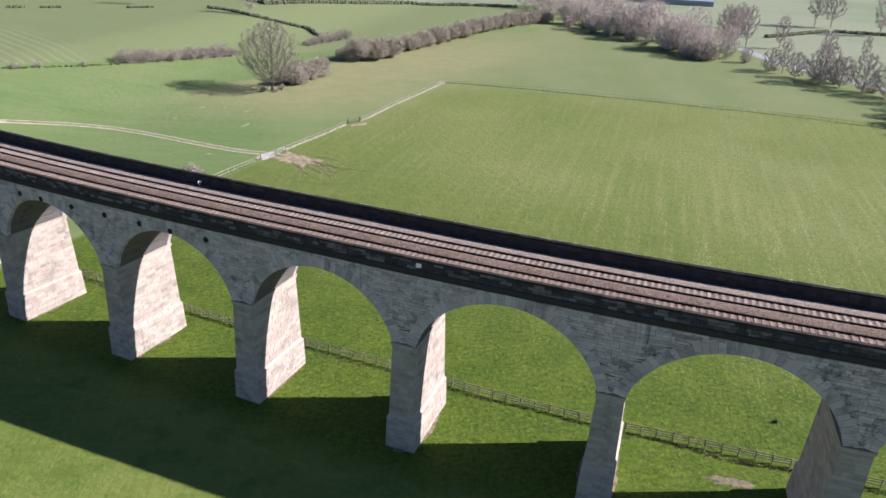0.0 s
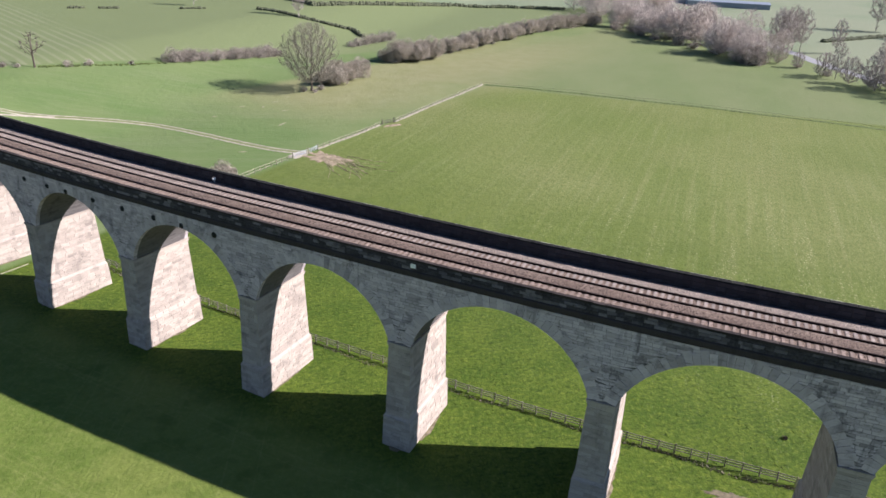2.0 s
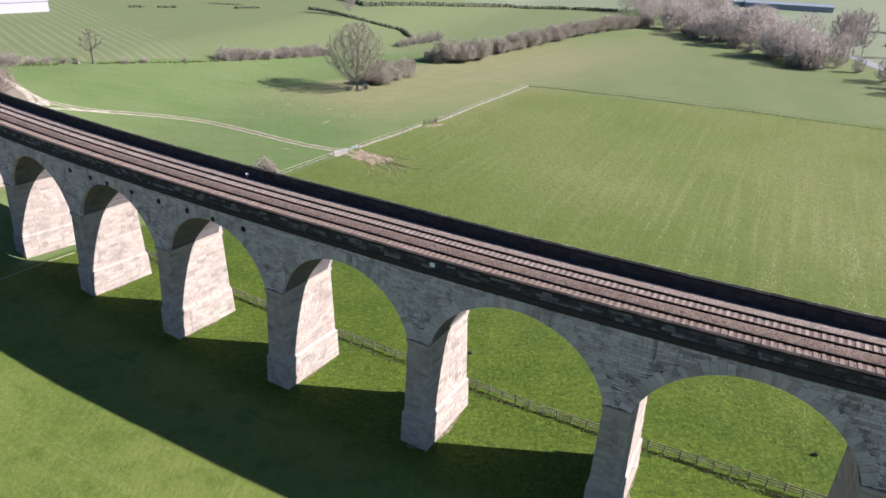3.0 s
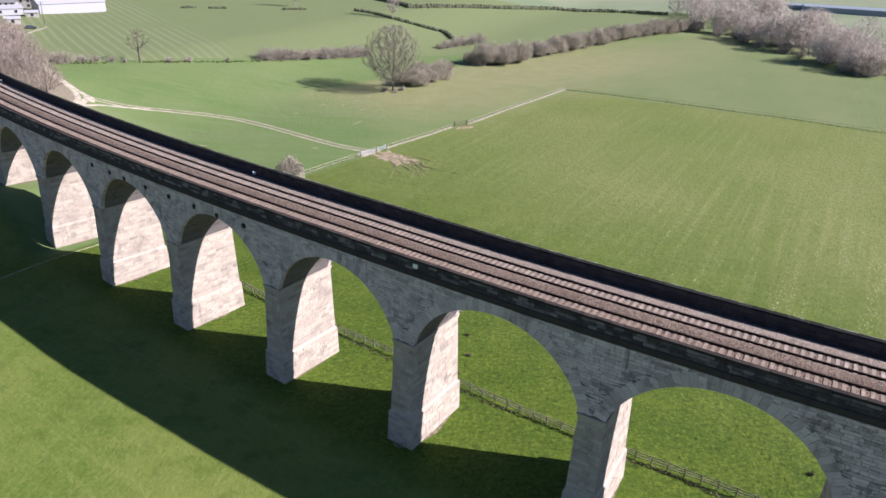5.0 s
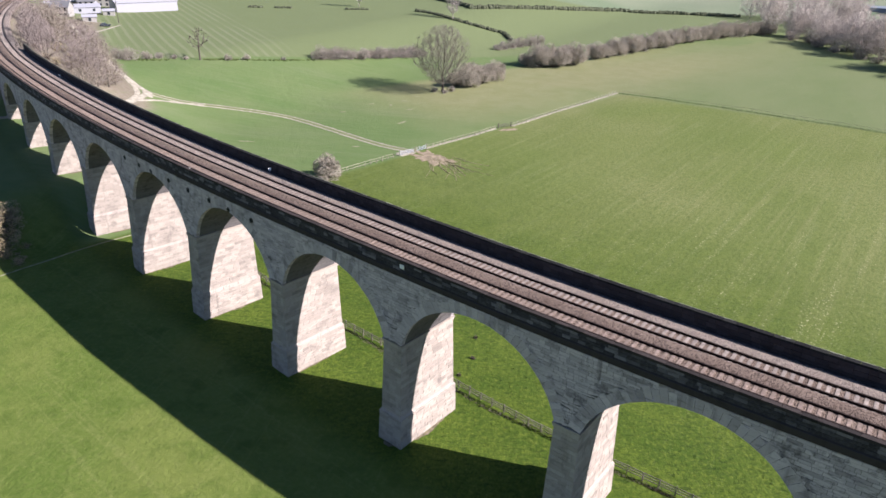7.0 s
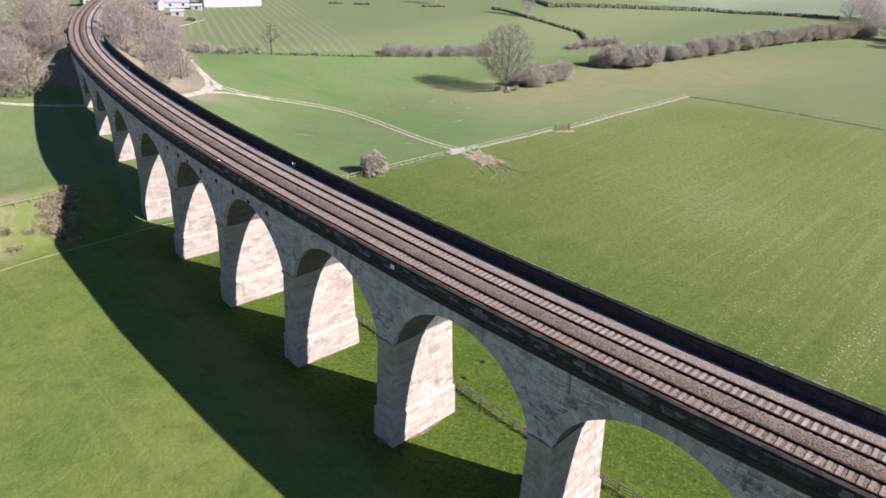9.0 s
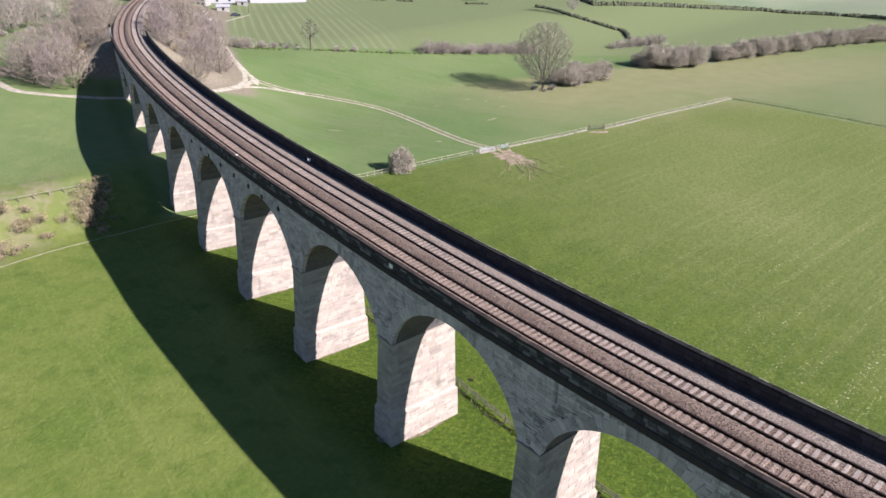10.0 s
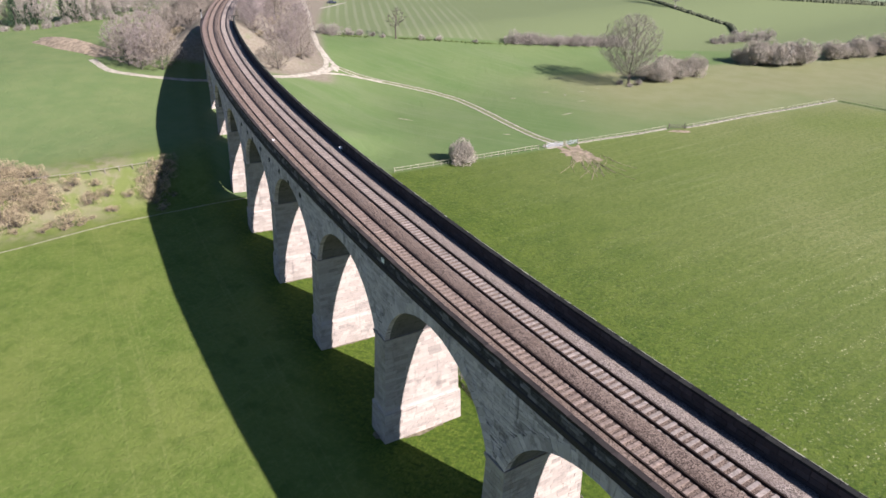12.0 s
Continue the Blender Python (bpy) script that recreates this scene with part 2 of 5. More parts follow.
        fore = m.mix(m.math("MULTIPLY", m.ramp(thin, 0.008, 0.001, 0, 0.34), m.ramp(fine, 0.35, 0.6)), fore, (0.191, 0.211, 0.067))
    fore = m.mix(m.ramp(m.dot(-0.966, 0.258, 100), 0, 25, 0, 0.85), fore, m.mix(m.ramp(mid, 0.3, 0.7), (0.116, 0.164, 0.062), (0.146, 0.184, 0.074)))
    # fields over the farm track: cooler
    cool = m.mix(m.ramp(m.noise(0.03, 4), 0.35, 0.65), (0.101, 0.153, 0.050), (0.126, 0.169, 0.063))
    cool = m.mix(m.ramp(m.noise(0.35, 5, 0.65, stretch=(0.08, 2, 1), turn=10), 0.45, 0.72, 0, 0.45), cool, (0.154, 0.186, 0.085))
    cool = m.mix(m.ramp(m.noise(0.05, 6, 0.68, stretch=(0.35, 1.5, 1), turn=12), 0.46, 0.70, 0, 0.4), cool, (0.155, 0.182, 0.088))
    upper = m.mix(m.ramp(swath, 0.25, 0.75), (0.123, 0.158, 0.061), (0.150, 0.174, 0.078))
    # striped field with the old ridges
    wv = m.n.new("ShaderNodeTexWave")
    wv.inputs["Scale"].default_value, wv.inputs["Distortion"].default_value = 0.082, 1.1
    wv.inputs["Detail"].default_value, wv.inputs["Detail Scale"].default_value = 2.0, 0.6
    mp = m.n.new("ShaderNodeMapping")
    mp.inputs["Rotation"].default_value = (0, 0, radians(-48))
    m.l.new(m.pos, mp.inputs["Vector"]), m.l.new(mp.outputs[0], wv.inputs["Vector"])
    ridge = m.mix(m.math("MULTIPLY", m.ramp(wv.outputs["Fac"], 0.5, 0.95, 0, 0.75), m.math("MULTIPLY", m.ramp(m.dot(0.669, 0.743, 0), 102, 88), m.ramp(m.noise(0.02, 3), 0.36, 0.56, 0.3, 1))), (0.139, 0.168, 0.075), (0.190, 0.208, 0.118))
    far = m.mix(m.ramp(m.noise(0.006, 3), 0.4, 0.6), (0.151, 0.192, 0.112), (0.196, 0.218, 0.141))
    c = m.mix(m.ramp(m.math("ADD", m.dot(*MEADOW_EDGE), m.math("MULTIPLY", mid, 16)), 4, 100), past, meadow)
    near = m.math("MULTIPLY", m.ramp(m.dot(*MEADOW_EDGE), 6, 24, 0.15, 1), m.ramp(m.dot(*MEADOW_EDGE), 55, 130, 0.9, 0.22))
    near = m.math("MULTIPLY", near, m.math("MULTIPLY", east, m.ramp(drill, 0.44, 0.60, 0.3, 1.2)))
    c = m.mix(m.math("MULTIPLY", flecks, near), c, (0.297, 0.305, 0.150))
    c = m.mix(m.ramp(m.attr("fore"), 0.3, 0.7), c, fore)
    c = m.mix(m.math("MULTIPLY", m.ramp(m.dot(*GATE_FENCE), -1, 1), m.ramp(m.attr("fore"), 0.7, 0.3)), c, cool)
    c = m.mix(m.math("MULTIPLY", m.ramp(m.dot(0.2, 0.98, 251.6), -1, 3), m.ramp(m.dot(-0.86, 0.50, 166), 3, -3)), c, upper)
    # dry tan turf between the long fence and the hedge
    hedge_off = m.math("ADD", m.dot(-0.863, 0.505, 181.7), m.math("MULTIPLY", m.noise(0.03, 5), 24))
    tan = m.math("MULTIPLY", m.ramp(hedge_off, -58, -14, 0, 0.75), m.math("MULTIPLY", m.ramp(m.dot(-0.863, 0.505, 181.7), 10, 2), m.math("MULTIPLY", m.ramp(m.dot(0.505, 0.863, 0), 128, 168), m.ramp(m.dot(0.505, 0.863, 0), 380, 260, 0.3, 1))))
    c = m.mix(tan, c, m.mix(m.ramp(mid, 0.3, 0.7), (0.208, 0.200, 0.095), (0.235, 0.222, 0.118)))
    c = m.mix(m.math("MULTIPLY", m.ramp(m.dot(*HEDGE_LEFT), -1, 1), m.math("MULTIPLY", m.ramp(m.dot(*GATE_FENCE), 0, 6), m.ramp(m.dot(0, 1, 178), 0, 14))), c, ridge)
    c = m.mix(m.ramp(m.dot(-0.40, 0.917, 488), -4, 4), c, far)
    c = m.mix(m.ramp(m.dot(1, 0.25, 244), -2, 4), c, far)
    c = m.mix(m.math("MULTIPLY", m.ramp(m.attr("bank"), 0.05, 0.7), m.ramp(m.noise(0.3, 4), 0.2, 0.5, 0.6, 1)), c,
              m.mix(m.ramp(fine, 0.3, 0.7), (0.169, 0.140, 0.101), (0.234, 0.202, 0.153)))
    wet = m.mix(m.ramp(m.noise(0.25, 5), 0.4, 0.6), (0.130, 0.153, 0.046), (0.195, 0.179, 0.104))
    c = m.mix(m.math("MULTIPLY", m.attr("scrub"), m.ramp(m.noise(0.2, 5), 0.3, 0.6, 0.35, 1)), c, wet)
    h = m.math("ADD", m.noise(2.2, 6, 0.7), m.math("MULTIPLY", m.noise(0.5, 4), 1.5))
    return m.colour(c).bump(h, 0.75, 0.16).m


# Lines between fields: a, b, d of a*x + b*y = d, positive beyond them
MEADOW_EDGE = (0.36, 0.933, 74.5)
GATE_FENCE = (-0.91, 0.40, 104.4)
HEDGE_LEFT = (-0.776, 0.63, 244.4)
GROUND = ground_material()


# ---------------------------------------------------------------- mesh helpers
class Geo:
    """Collects vertices and faces for one mesh."""

    def __init__(self):
        self.v, self.f = [], []

    def quad(self, a, b, c, d):
        i = len(self.v)
        self.v += [a, b, c, d]
        self.f.append((i, i + 1, i + 2, i + 3))

    def hexa(self, p, bottom=True):
        """Eight corners: four of the base in order, four above them."""
        i = len(self.v)
        self.v += [tuple(q) for q in p]
        fs = [(4, 5, 6, 7), (0, 1, 5, 4), (1, 2, 6, 5), (2, 3, 7, 6), (3, 0, 4, 7)]
        if bottom:
            fs.append((3, 2, 1, 0))
        self.f += [tuple(i + k for k in q) for q in fs]

    def box(self, c, size, turn=0.0):
        co, si = math.cos(turn), math.sin(turn)
        x, y, z = (s / 2 for s in size)
        pts = []
        for dz in (-z, z):
            for dx, dy in ((-x, -y), (x, -y), (x, y), (-x, y)):
                pts.append((c[0] + dx * co - dy * si, c[1] + dx * si + dy * co, c[2] + dz))
        self.hexa(pts)

    def tube(self, a, b, ra, rb, n=5, cap=False):
        a, b = Vector(a), Vector(b)
        d = b - a
        if d.length < 1e-6:
            return
        u = d.orthogonal().normalized()
        w = d.normalized().cross(u)
        i = len(self.v)
        for p, r in ((a, ra), (b, rb)):
            for k in range(n):
                t = 2 * math.pi * k / n
                q = p + r * (math.cos(t) * u + math.sin(t) * w)
                self.v.append((q.x, q.y, q.z))
        for k in range(n):
            self.f.append((i + k, i + (k + 1) % n, i + n + (k + 1) % n, i + n + k))
        if cap:
            self.f.append(tuple(i + n + k for k in range(n)))
            self.f.append(tuple(i + n - 1 - k for k in range(n)))

    def blade(self, a, b, r, side):
        """A thin tapering twig: one sliver from a to b."""
        w = (b - a).cross(side)
        w = w * (r / max(w.length, 1e-6))
        i = len(self.v)
        self.v += [tuple(a - w), tuple(a + w), tuple(b)]
        self.f.append((i, i + 1, i + 2))

    def grid(self, rows, closed=False):
        i, n = len(self.v), len(rows[0])
        for r in rows:
            self.v += [tuple(p) for p in r]
        for a in range(len(rows) - 1):
            for b in range(n if closed else n - 1):
                c = (b + 1) % n
                self.f.append((i + a * n + b, i + a * n + c, i + (a + 1) * n + c, i + (a + 1) * n + b))

    def mesh(self, name, smooth=False):
        me = bpy.data.meshes.new(name)
        me.from_pydata(self.v, [], self.f)
        if smooth:
            me.shade_smooth()
        me.update()
        return me


def part(name, geo, material, parent=None, label="", smooth=False):
    """One mesh object, under a thing or a part. geo may be a Geo or a mesh to share."""
    me = geo if isinstance(geo, bpy.types.Mesh) else geo.mesh(name, smooth)
    if not me.materials:
        me.materials.append(material)
    ob = new(name, me)
    if parent is not None:
        ob.parent = parent
    if label:
        ob["label"] = label
    return ob


def thing(name, label, category, group="", kind="", at=None):
    ob = tagged(new(name), label, category, group, kind)
    ob.empty_display_size = 0.3
    if at is not None:
        ob.location = at
    return ob


def smooth01(a, b, x):
    t = min(1.0, max(0.0, (x - a) / (b - a)))
    return t * t * (3 - 2 * t)


# ---------------------------------------------------------------- the plan
# The viaduct lies on a circle; s runs along it from the middle pier, r outwards from its middle line.
CX, CY, R0, S0 = 192.0, 588.0, 557.3, -198.4
EASE, FALL = 0.0002, 0.01          # the curve eases and the line falls towards the village
BAY, PIERS = 20.15, range(-8, 5)
S_END, S_FAR = -8.15 * BAY, 4.6 * BAY
Z_SPRING, Z_CROWN, Z_STRING, Z_COPE, Z_RAIL = 13.4, 20.1, 22.05, 23.65, 22.75
W_TOP, W_BASE = 2.55, 3.1          # pier thickness along the viaduct
D_TOP, D_BASE = 4.35, 4.75         # half depth across it
HALF = (BAY - W_TOP) / 2
RISE = Z_CROWN - Z_SPRING
R_ARCH = (HALF**2 + RISE**2) / (2 * RISE)
Z_ARCH = Z_CROWN - R_ARCH


def ease(s):
    """How far the line runs outside its circle."""
    q = max(0.0, -s)
    return EASE * min(q, 150.0) ** 2 + 0.04 * max(0.0, q - 150)


def P(s, r, z):
    t = (S0 + s) / R0
    r += R0 + ease(s)
    z -= FALL * max(0.0, -s - 10) * min(1.0, max(0.0, z / Z_SPRING))
    return (CX + r * math.sin(t), CY - r * math.cos(t), z)


def along(x, y):
    """s and r of a place on the ground."""
    dx, dy = x - CX, y - CY
    s = math.atan2(dx, -dy) * R0 - S0
    return s, math.hypot(dx, dy) - R0 - ease(s)


def height(x, y, bank=True):
    """The ground: a flat valley floor that rises towards the village, and the railway bank at the viaduct's end."""
    s, r = along(x, y)
    h = 9 * smooth01(75, 150, -x + 0.2 * (y - 230))
    # a low terrace edge crosses under the viaduct on the near side
    h += 6.2 * smooth01(4, 19, -0.966 * x + 0.258 * y - 94.7) * smooth01(-45, -8, r) * (1 - 0.06 * h)
    d = math.hypot(max(abs(r) - 4.6, 0), max(0.0, s - S_END) * 1.5)
    h = max(h, Z_RAIL - 0.75 - FALL * max(0.0, -s - 10) - 0.6 * d) if bank and s < S_END + 30 else h
    far = math.hypot(x, y)
    return h + 30 * smooth01(700, 2500, far)


def drape(x, y, up=0.0):
    return (x, y, height(x, y) + up)


# ---------------------------------------------------------------- ground
def axis(lo, hi, fine, edge):
    """Steps of `fine` inside lo..hi, growing outside to the horizon."""
    inner = list(np.arange(lo, hi + 0.1, fine))
    grow, out, step = [], hi, fine
    while out < edge:
        step *= 1.18
        out += step
        grow.append(out)
    back, out, step = [], lo, fine
    while out > -edge:
        step *= 1.18
        out -= step
        back.append(out)
    return back[::-1] + inner + grow


def build_ground():
    xs, ys = axis(-240, 130, 2.2, 4500), axis(-10, 300, 2.2, 4500)
    verts, bank, scrub, fore = [], [], [], []
    for y in ys:
        for x in xs:
            z = height(x, y)
            s, r = along(x, y)
            n1 = noise.noise((x * 0.05, y * 0.05, 0))
            base = height(x, y, False)
            bank.append(max(smooth01(0.2, 2.5, z - base), smooth01(36, 26, abs(r)) * smooth01(20, 10, s - S_END) * (1.0 if r < 0 else smooth01(30, 20, r) * smooth01(8, 0, s - S_END))) if S_END - 140 < s < S_END + 40 and z < 30 else 0.0)
            scrub.append(smooth01(13, 5, math.hypot(x + 93, (y - 66) * 0.5)) * (1 if x < -78 else 0))
            fore.append(smooth01(-1, 17, r))
            verts.append((x, y, z + 0.18 * n1 + 0.06 * noise.noise((x * 0.3, y * 0.3, 5))))
    nx = len(xs)
    faces = [(j * nx + i, j * nx + i + 1, (j + 1) * nx + i + 1, (j + 1) * nx + i) for j in range(len(ys) - 1) for i in range(nx - 1)]
    me = bpy.data.meshes.new("ground")
    me.from_pydata(verts, [], faces)
    me.shade_smooth()
    for key, vals in (("bank", bank), ("scrub", scrub), ("fore", fore)):
        me.attributes.new(key, "FLOAT", "POINT").data.foreach_set("value", vals)
    me.materials.append(GROUND)
    tagged(new("ground", me), "flat green spring fields rising towards the village", "ground", kind="structure")


build_ground()


# ---------------------------------------------------------------- viaduct
viaduct = thing("railway_viaduct", "long curved sandstone railway viaduct with tapering piers and sooty parapet", "viaduct", at=P(0, 0, 0))
VIN = Matrix.Translation(Vector(P(0, 0, 0))).inverted()


def vpart(name, geo, mat, label="", parent=None):
    ob = part(name, geo, mat, parent or viaduct, label)
    if parent is None:
        ob.matrix_parent_inverse = VIN
    return ob


def pier_s(k):
    """Where pier k stands along the line: two bays were built wider than the rest."""
    return k * BAY + (2.0 if k >= 2 else 1.05 if k == 1 else 0.0)


def pier_half(z):
    """Half thickness and half depth of a pier at a height: plinth, then an even batter."""
    t = min(1.0, max(0.0, z / Z_SPRING))
    w, d = W_BASE + (W_TOP - W_BASE) * t, D_BASE + (D_TOP - D_BASE) * t
    if z < 3.95:
        w, d = w + 0.36, d + 0.18
    return w / 2, d


def courses(z0, z1, rng, lo=0.42, hi=0.56):
    out, z = [], z0
    while z < z1 - 0.2:
        h = rng.uniform(lo, hi)
        if z1 - z - h < 0.25:
            h = z1 - z
        out.append((z, min(z1, z + h)))
        z += h
    return out


def stone_block(g, a, b, c, d, n, proud):
    """A dressed block on a face: corners a b c d of its face in the wall's plane, n outwards."""
    q = [Vector(p) for p in (a, b, c, d)]
    mid = sum(q, Vector()) / 4
    inn = []
    for p in q:
        w = (p - mid)
        k = max(0.0, 1 - 0.02 / max(w.length, 0.1))
        inn.append(mid + w * k + n * proud)
    base = [p - n * 0.03 for p in q]
    g.hexa([*base, *inn], bottom=False)


PIER_LABEL = "battered sandstone pier on a stepped plinth"


def build_pier(k, rng):
    s0 = pier_s(k)
    zb = min(height(*P(s0, r, 0)[:2]) for r in (-5, 0, 5)) - 0.6
    core = Geo()
    for za, zc, grow in ((zb, 3.9, -0.014), (3.96, Z_SPRING, -0.014)):
        rows = []
        for z in (za, zc - 1e-3):
            w, d = pier_half(z)
            rows.append([P(s0 - w - grow, -d - grow, z), P(s0 + w + grow, -d - grow, z), P(s0 + w + grow, d + grow, z), P(s0 - w - grow, d + grow, z)])
        core.hexa(rows[0] + rows[1])
    pier = vpart("pier", core, MORTAR, PIER_LABEL)
    # weathered offset on the plinth and the impost band
    trim = Geo()
    w0, d0 = pier_half(3.9)
    w1, d1 = pier_half(4.0)
    trim.hexa([P(s0 - w0 - 0.03, -d0 - 0.03, 3.78), P(s0 + w0 + 0.03, -d0 - 0.03, 3.78), P(s0 + w0 + 0.03, d0 + 0.03, 3.78), P(s0 - w0 - 0.03, d0 + 0.03, 3.78),
               P(s0 - w1, -d1, 4.16), P(s0 + w1, -d1, 4.16), P(s0 + w1, d1, 4.16), P(s0 - w1, d1, 4.16)])
    vpart("plinth_offset", trim, STONE, parent=pier)
    imp = Geo()
    for za, zc, o in ((Z_SPRING - 0.42, Z_SPRING - 0.12, 0.10), (Z_SPRING - 0.12, Z_SPRING + 0.02, 0.16)):
        w, d = pier_half(Z_SPRING)
        w, d = w + o, d + o
        imp.hexa([P(s0 + i * w, j * d, z) for z in (za, zc) for i, j in ((-1, -1), (1, -1), (1, 1), (-1, 1))])
    vpart("impost", imp, STONE, parent=pier)
    # blocks, course by course
    rest, single = Geo(), []
    for z0, z1 in courses(max(zb, -0.3), Z_SPRING - 0.44, rng):
        if z0 < 3.9 < z1:
            z1 = 3.88
        (wa, da), (wb, db) = pier_half(z0), pier_half(z1 - 1e-3)
        for face in range(4):
            span = (wa if face in (0, 2) else da) * 2
            cuts, u = [0.0], 0.0
            while u < 1:
                u += rng.uniform(0.75, 1.6) / span
                if u > 1 - 0.35 / span:
                    u = 1.0
                cuts.append(u)
            for u0, u1 in zip(cuts, cuts[1:]):
                def at(u, w, d, z):
                    t = 2 * u - 1
                    return [P(s0 + t * w, d, z), P(s0 + w, -t * d, z), P(s0 - t * w, -d, z), P(s0 - w, t * d, z)][face]
                e = 0.008
                c = [at(u0 + e / span, wa, da, z0 + e), at(u1 - e / span, wa, da, z0 + e), at(u1 - e / span, wb, db, z1 - e), at(u0 + e / span, wb, db, z1 - e)]
                n = (Vector(c[1]) - Vector(c[0])).cross(Vector(c[3]) - Vector(c[0])).normalized()
                one = k == 0 and face in (0, 1) and len(single) < 290
                g = Geo() if one else rest
                stone_block(g, *c, n, rng.uniform(0.0, 0.02))
                if one:
                    single.append(g)
    m = vpart("masonry", rest, STONE, "coursed sandstone blocks", parent=pier)
    m["kind"] = "stuff"
    return pier, single


def arch_point(a, extra=0.0):
    """Along the arch: a from -1 (left springing) to 1; gives s off the crown and z."""
    lim = math.asin(HALF / R_ARCH)
    t = a * lim
    return (R_ARCH + extra) * math.sin(t), Z_ARCH + (R_ARCH + extra) * math.cos(t)


def arch_z(ds, extra=0.0):
    """Height of the extrados over a place ds off the crown."""
    q = (R_ARCH + extra) ** 2 - ds * ds
    return Z_ARCH + math.sqrt(q) if q > 0 else -1e9


RING, FACE_R = 1.15, D_TOP
NV = 39


def build_bay(k, rng):
    """The arch between piers k and k + 1: barrel, rings of voussoirs, spandrel walls."""
    global HALF, R_ARCH, Z_ARCH
    sc, half = (pier_s(k) + pier_s(k + 1)) / 2, (pier_s(k + 1) - pier_s(k)) / 2
    rise = RISE + (0.45 if k == 0 else 0.3 if k == 1 else 0.0)
    HALF = half - W_TOP / 2
    R_ARCH = (HALF**2 + rise**2) / (2 * rise)
    Z_ARCH = Z_SPRING + rise - R_ARCH
    pieces = []
    core = Geo()
    n = 28
    low = [arch_point(-1 + 2 * i / n) for i in range(n + 1)]
    low = [(-half, Z_SPRING), *low, (half, Z_SPRING)]
    inset = FACE_R - 0.014
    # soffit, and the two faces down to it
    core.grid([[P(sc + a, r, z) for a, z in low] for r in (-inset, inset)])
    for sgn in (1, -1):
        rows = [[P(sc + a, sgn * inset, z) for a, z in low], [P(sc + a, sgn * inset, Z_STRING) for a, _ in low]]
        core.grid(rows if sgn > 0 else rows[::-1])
    arch = vpart("arch", core, SOFFIT_SHADE, "wide segmental sandstone arch")
    # barrel stones under the arch, in the shade-darkened streaked stone
    barrel = Geo()
    for i in range(NV):
        a0, a1 = -1 + 2 * i / NV, -1 + 2 * (i + 1) / NV
        r = -inset + 0.45
        while r < inset - 0.5:
            r1 = min(inset - 0.45, r + rng.uniform(0.8, 1.5))
            (x0, z0), (x1, z1) = arch_point(a0 + 0.0004), arch_point(a1 - 0.0004)
            c = [P(sc + x0, r + 0.01, z0), P(sc + x1, r + 0.01, z1), P(sc + x1, r1 - 0.01, z1), P(sc + x0, r1 - 0.01, z0)]
            nn = (Vector(c[1]) - Vector(c[0])).cross(Vector(c[3]) - Vector(c[0])).normalized()
            if nn.z > 0:
                c, nn = c[::-1], -nn
            stone_block(barrel, *c, nn, rng.uniform(0.0, 0.004))
            r = r1
    vpart("barrel_masonry", barrel, SOFFIT_SHADE, parent=arch)["kind"] = "stuff"
    # voussoirs on both faces
    rest = Geo()
    for sgn in (1, -1):
        for i in range(NV):
            a0, a1 = -1 + 2 * i / NV + 0.0012, -1 + 2 * (i + 1) / NV - 0.0012
            ext = RING + (0.22 if i % 2 else 0.0) + rng.uniform(-0.08, 0.08)
            q = [arch_point(a0, -0.01), arch_point(a1, -0.01), arch_point(a1, ext), arch_point(a0, ext)]
            q = [(max(-half, min(half, x)), z) for x, z in q]     # each on its own side of the pier
            g = Geo() if sgn > 0 and k in (-3, -2, -1, 0, 1) else rest
            out = FACE_R + 0.03 + rng.uniform(0, 0.025)
            face = [P(sc + x, sgn * out, z) for x, z in q]
            back = [P(sc + x, sgn * (FACE_R - 0.5), z) for x, z in q]
            g.hexa(back + face if sgn > 0 else back[::-1] + face[::-1])
            if g is not rest:
                pieces.append(g)
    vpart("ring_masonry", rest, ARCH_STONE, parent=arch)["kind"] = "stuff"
    # spandrel masonry
    wall = Geo()
    for sgn in (1, -1):
        toothed = random.Random(77)
        for z0, z1 in courses(Z_SPRING + 0.02, Z_STRING, toothed, 0.27, 0.42):
            over = toothed.uniform(-0.65, 0.65)           # the courses run through over the piers
            u, last = over - half, over + half
            while u < last - 0.02:
                u1 = min(last, u + rng.uniform(0.55, 1.6))
                if last - u1 < 0.3:
                    u1 = last
                # keep the part of the block that lies above the ring
                lo0 = max(z0, arch_z(u, RING * 0.9)) if abs(u) < R_ARCH + RING else z0
                lo1 = max(z0, arch_z(u1, RING * 0.9)) if abs(u1) < R_ARCH + RING else z0
                if min(lo0, lo1) < z1 - 0.06:
                    lo0, lo1 = min(lo0, z1 - 0.03), min(lo1, z1 - 0.03)
                    c = [P(sc + u + 0.008, sgn * FACE_R, lo0 + 0.008), P(sc + u1 - 0.008, sgn * FACE_R, lo1 + 0.008),
                         P(sc + u1 - 0.008, sgn * FACE_R, z1 - 0.008), P(sc + u + 0.008, sgn * FACE_R, z1 - 0.008)]
                    if sgn < 0:
                        c = [c[1], c[0], c[3], c[2]]
                    nn = (Vector(c[1]) - Vector(c[0])).cross(Vector(c[2]) - Vector(c[0])).normalized()
                    stone_block(wall, *c, nn, rng.uniform(0.0, 0.03))
                u = u1
    # bays from pier 1 on take the more heavily blotched copy
    vpart("spandrel", wall, ARCH_STONE if k < 1 else ARCH_BLOTCHED, "coursed spandrel masonry", parent=arch)["kind"] = "stuff"
    return arch, pieces


SINGLES = []
rng = random.Random(11)
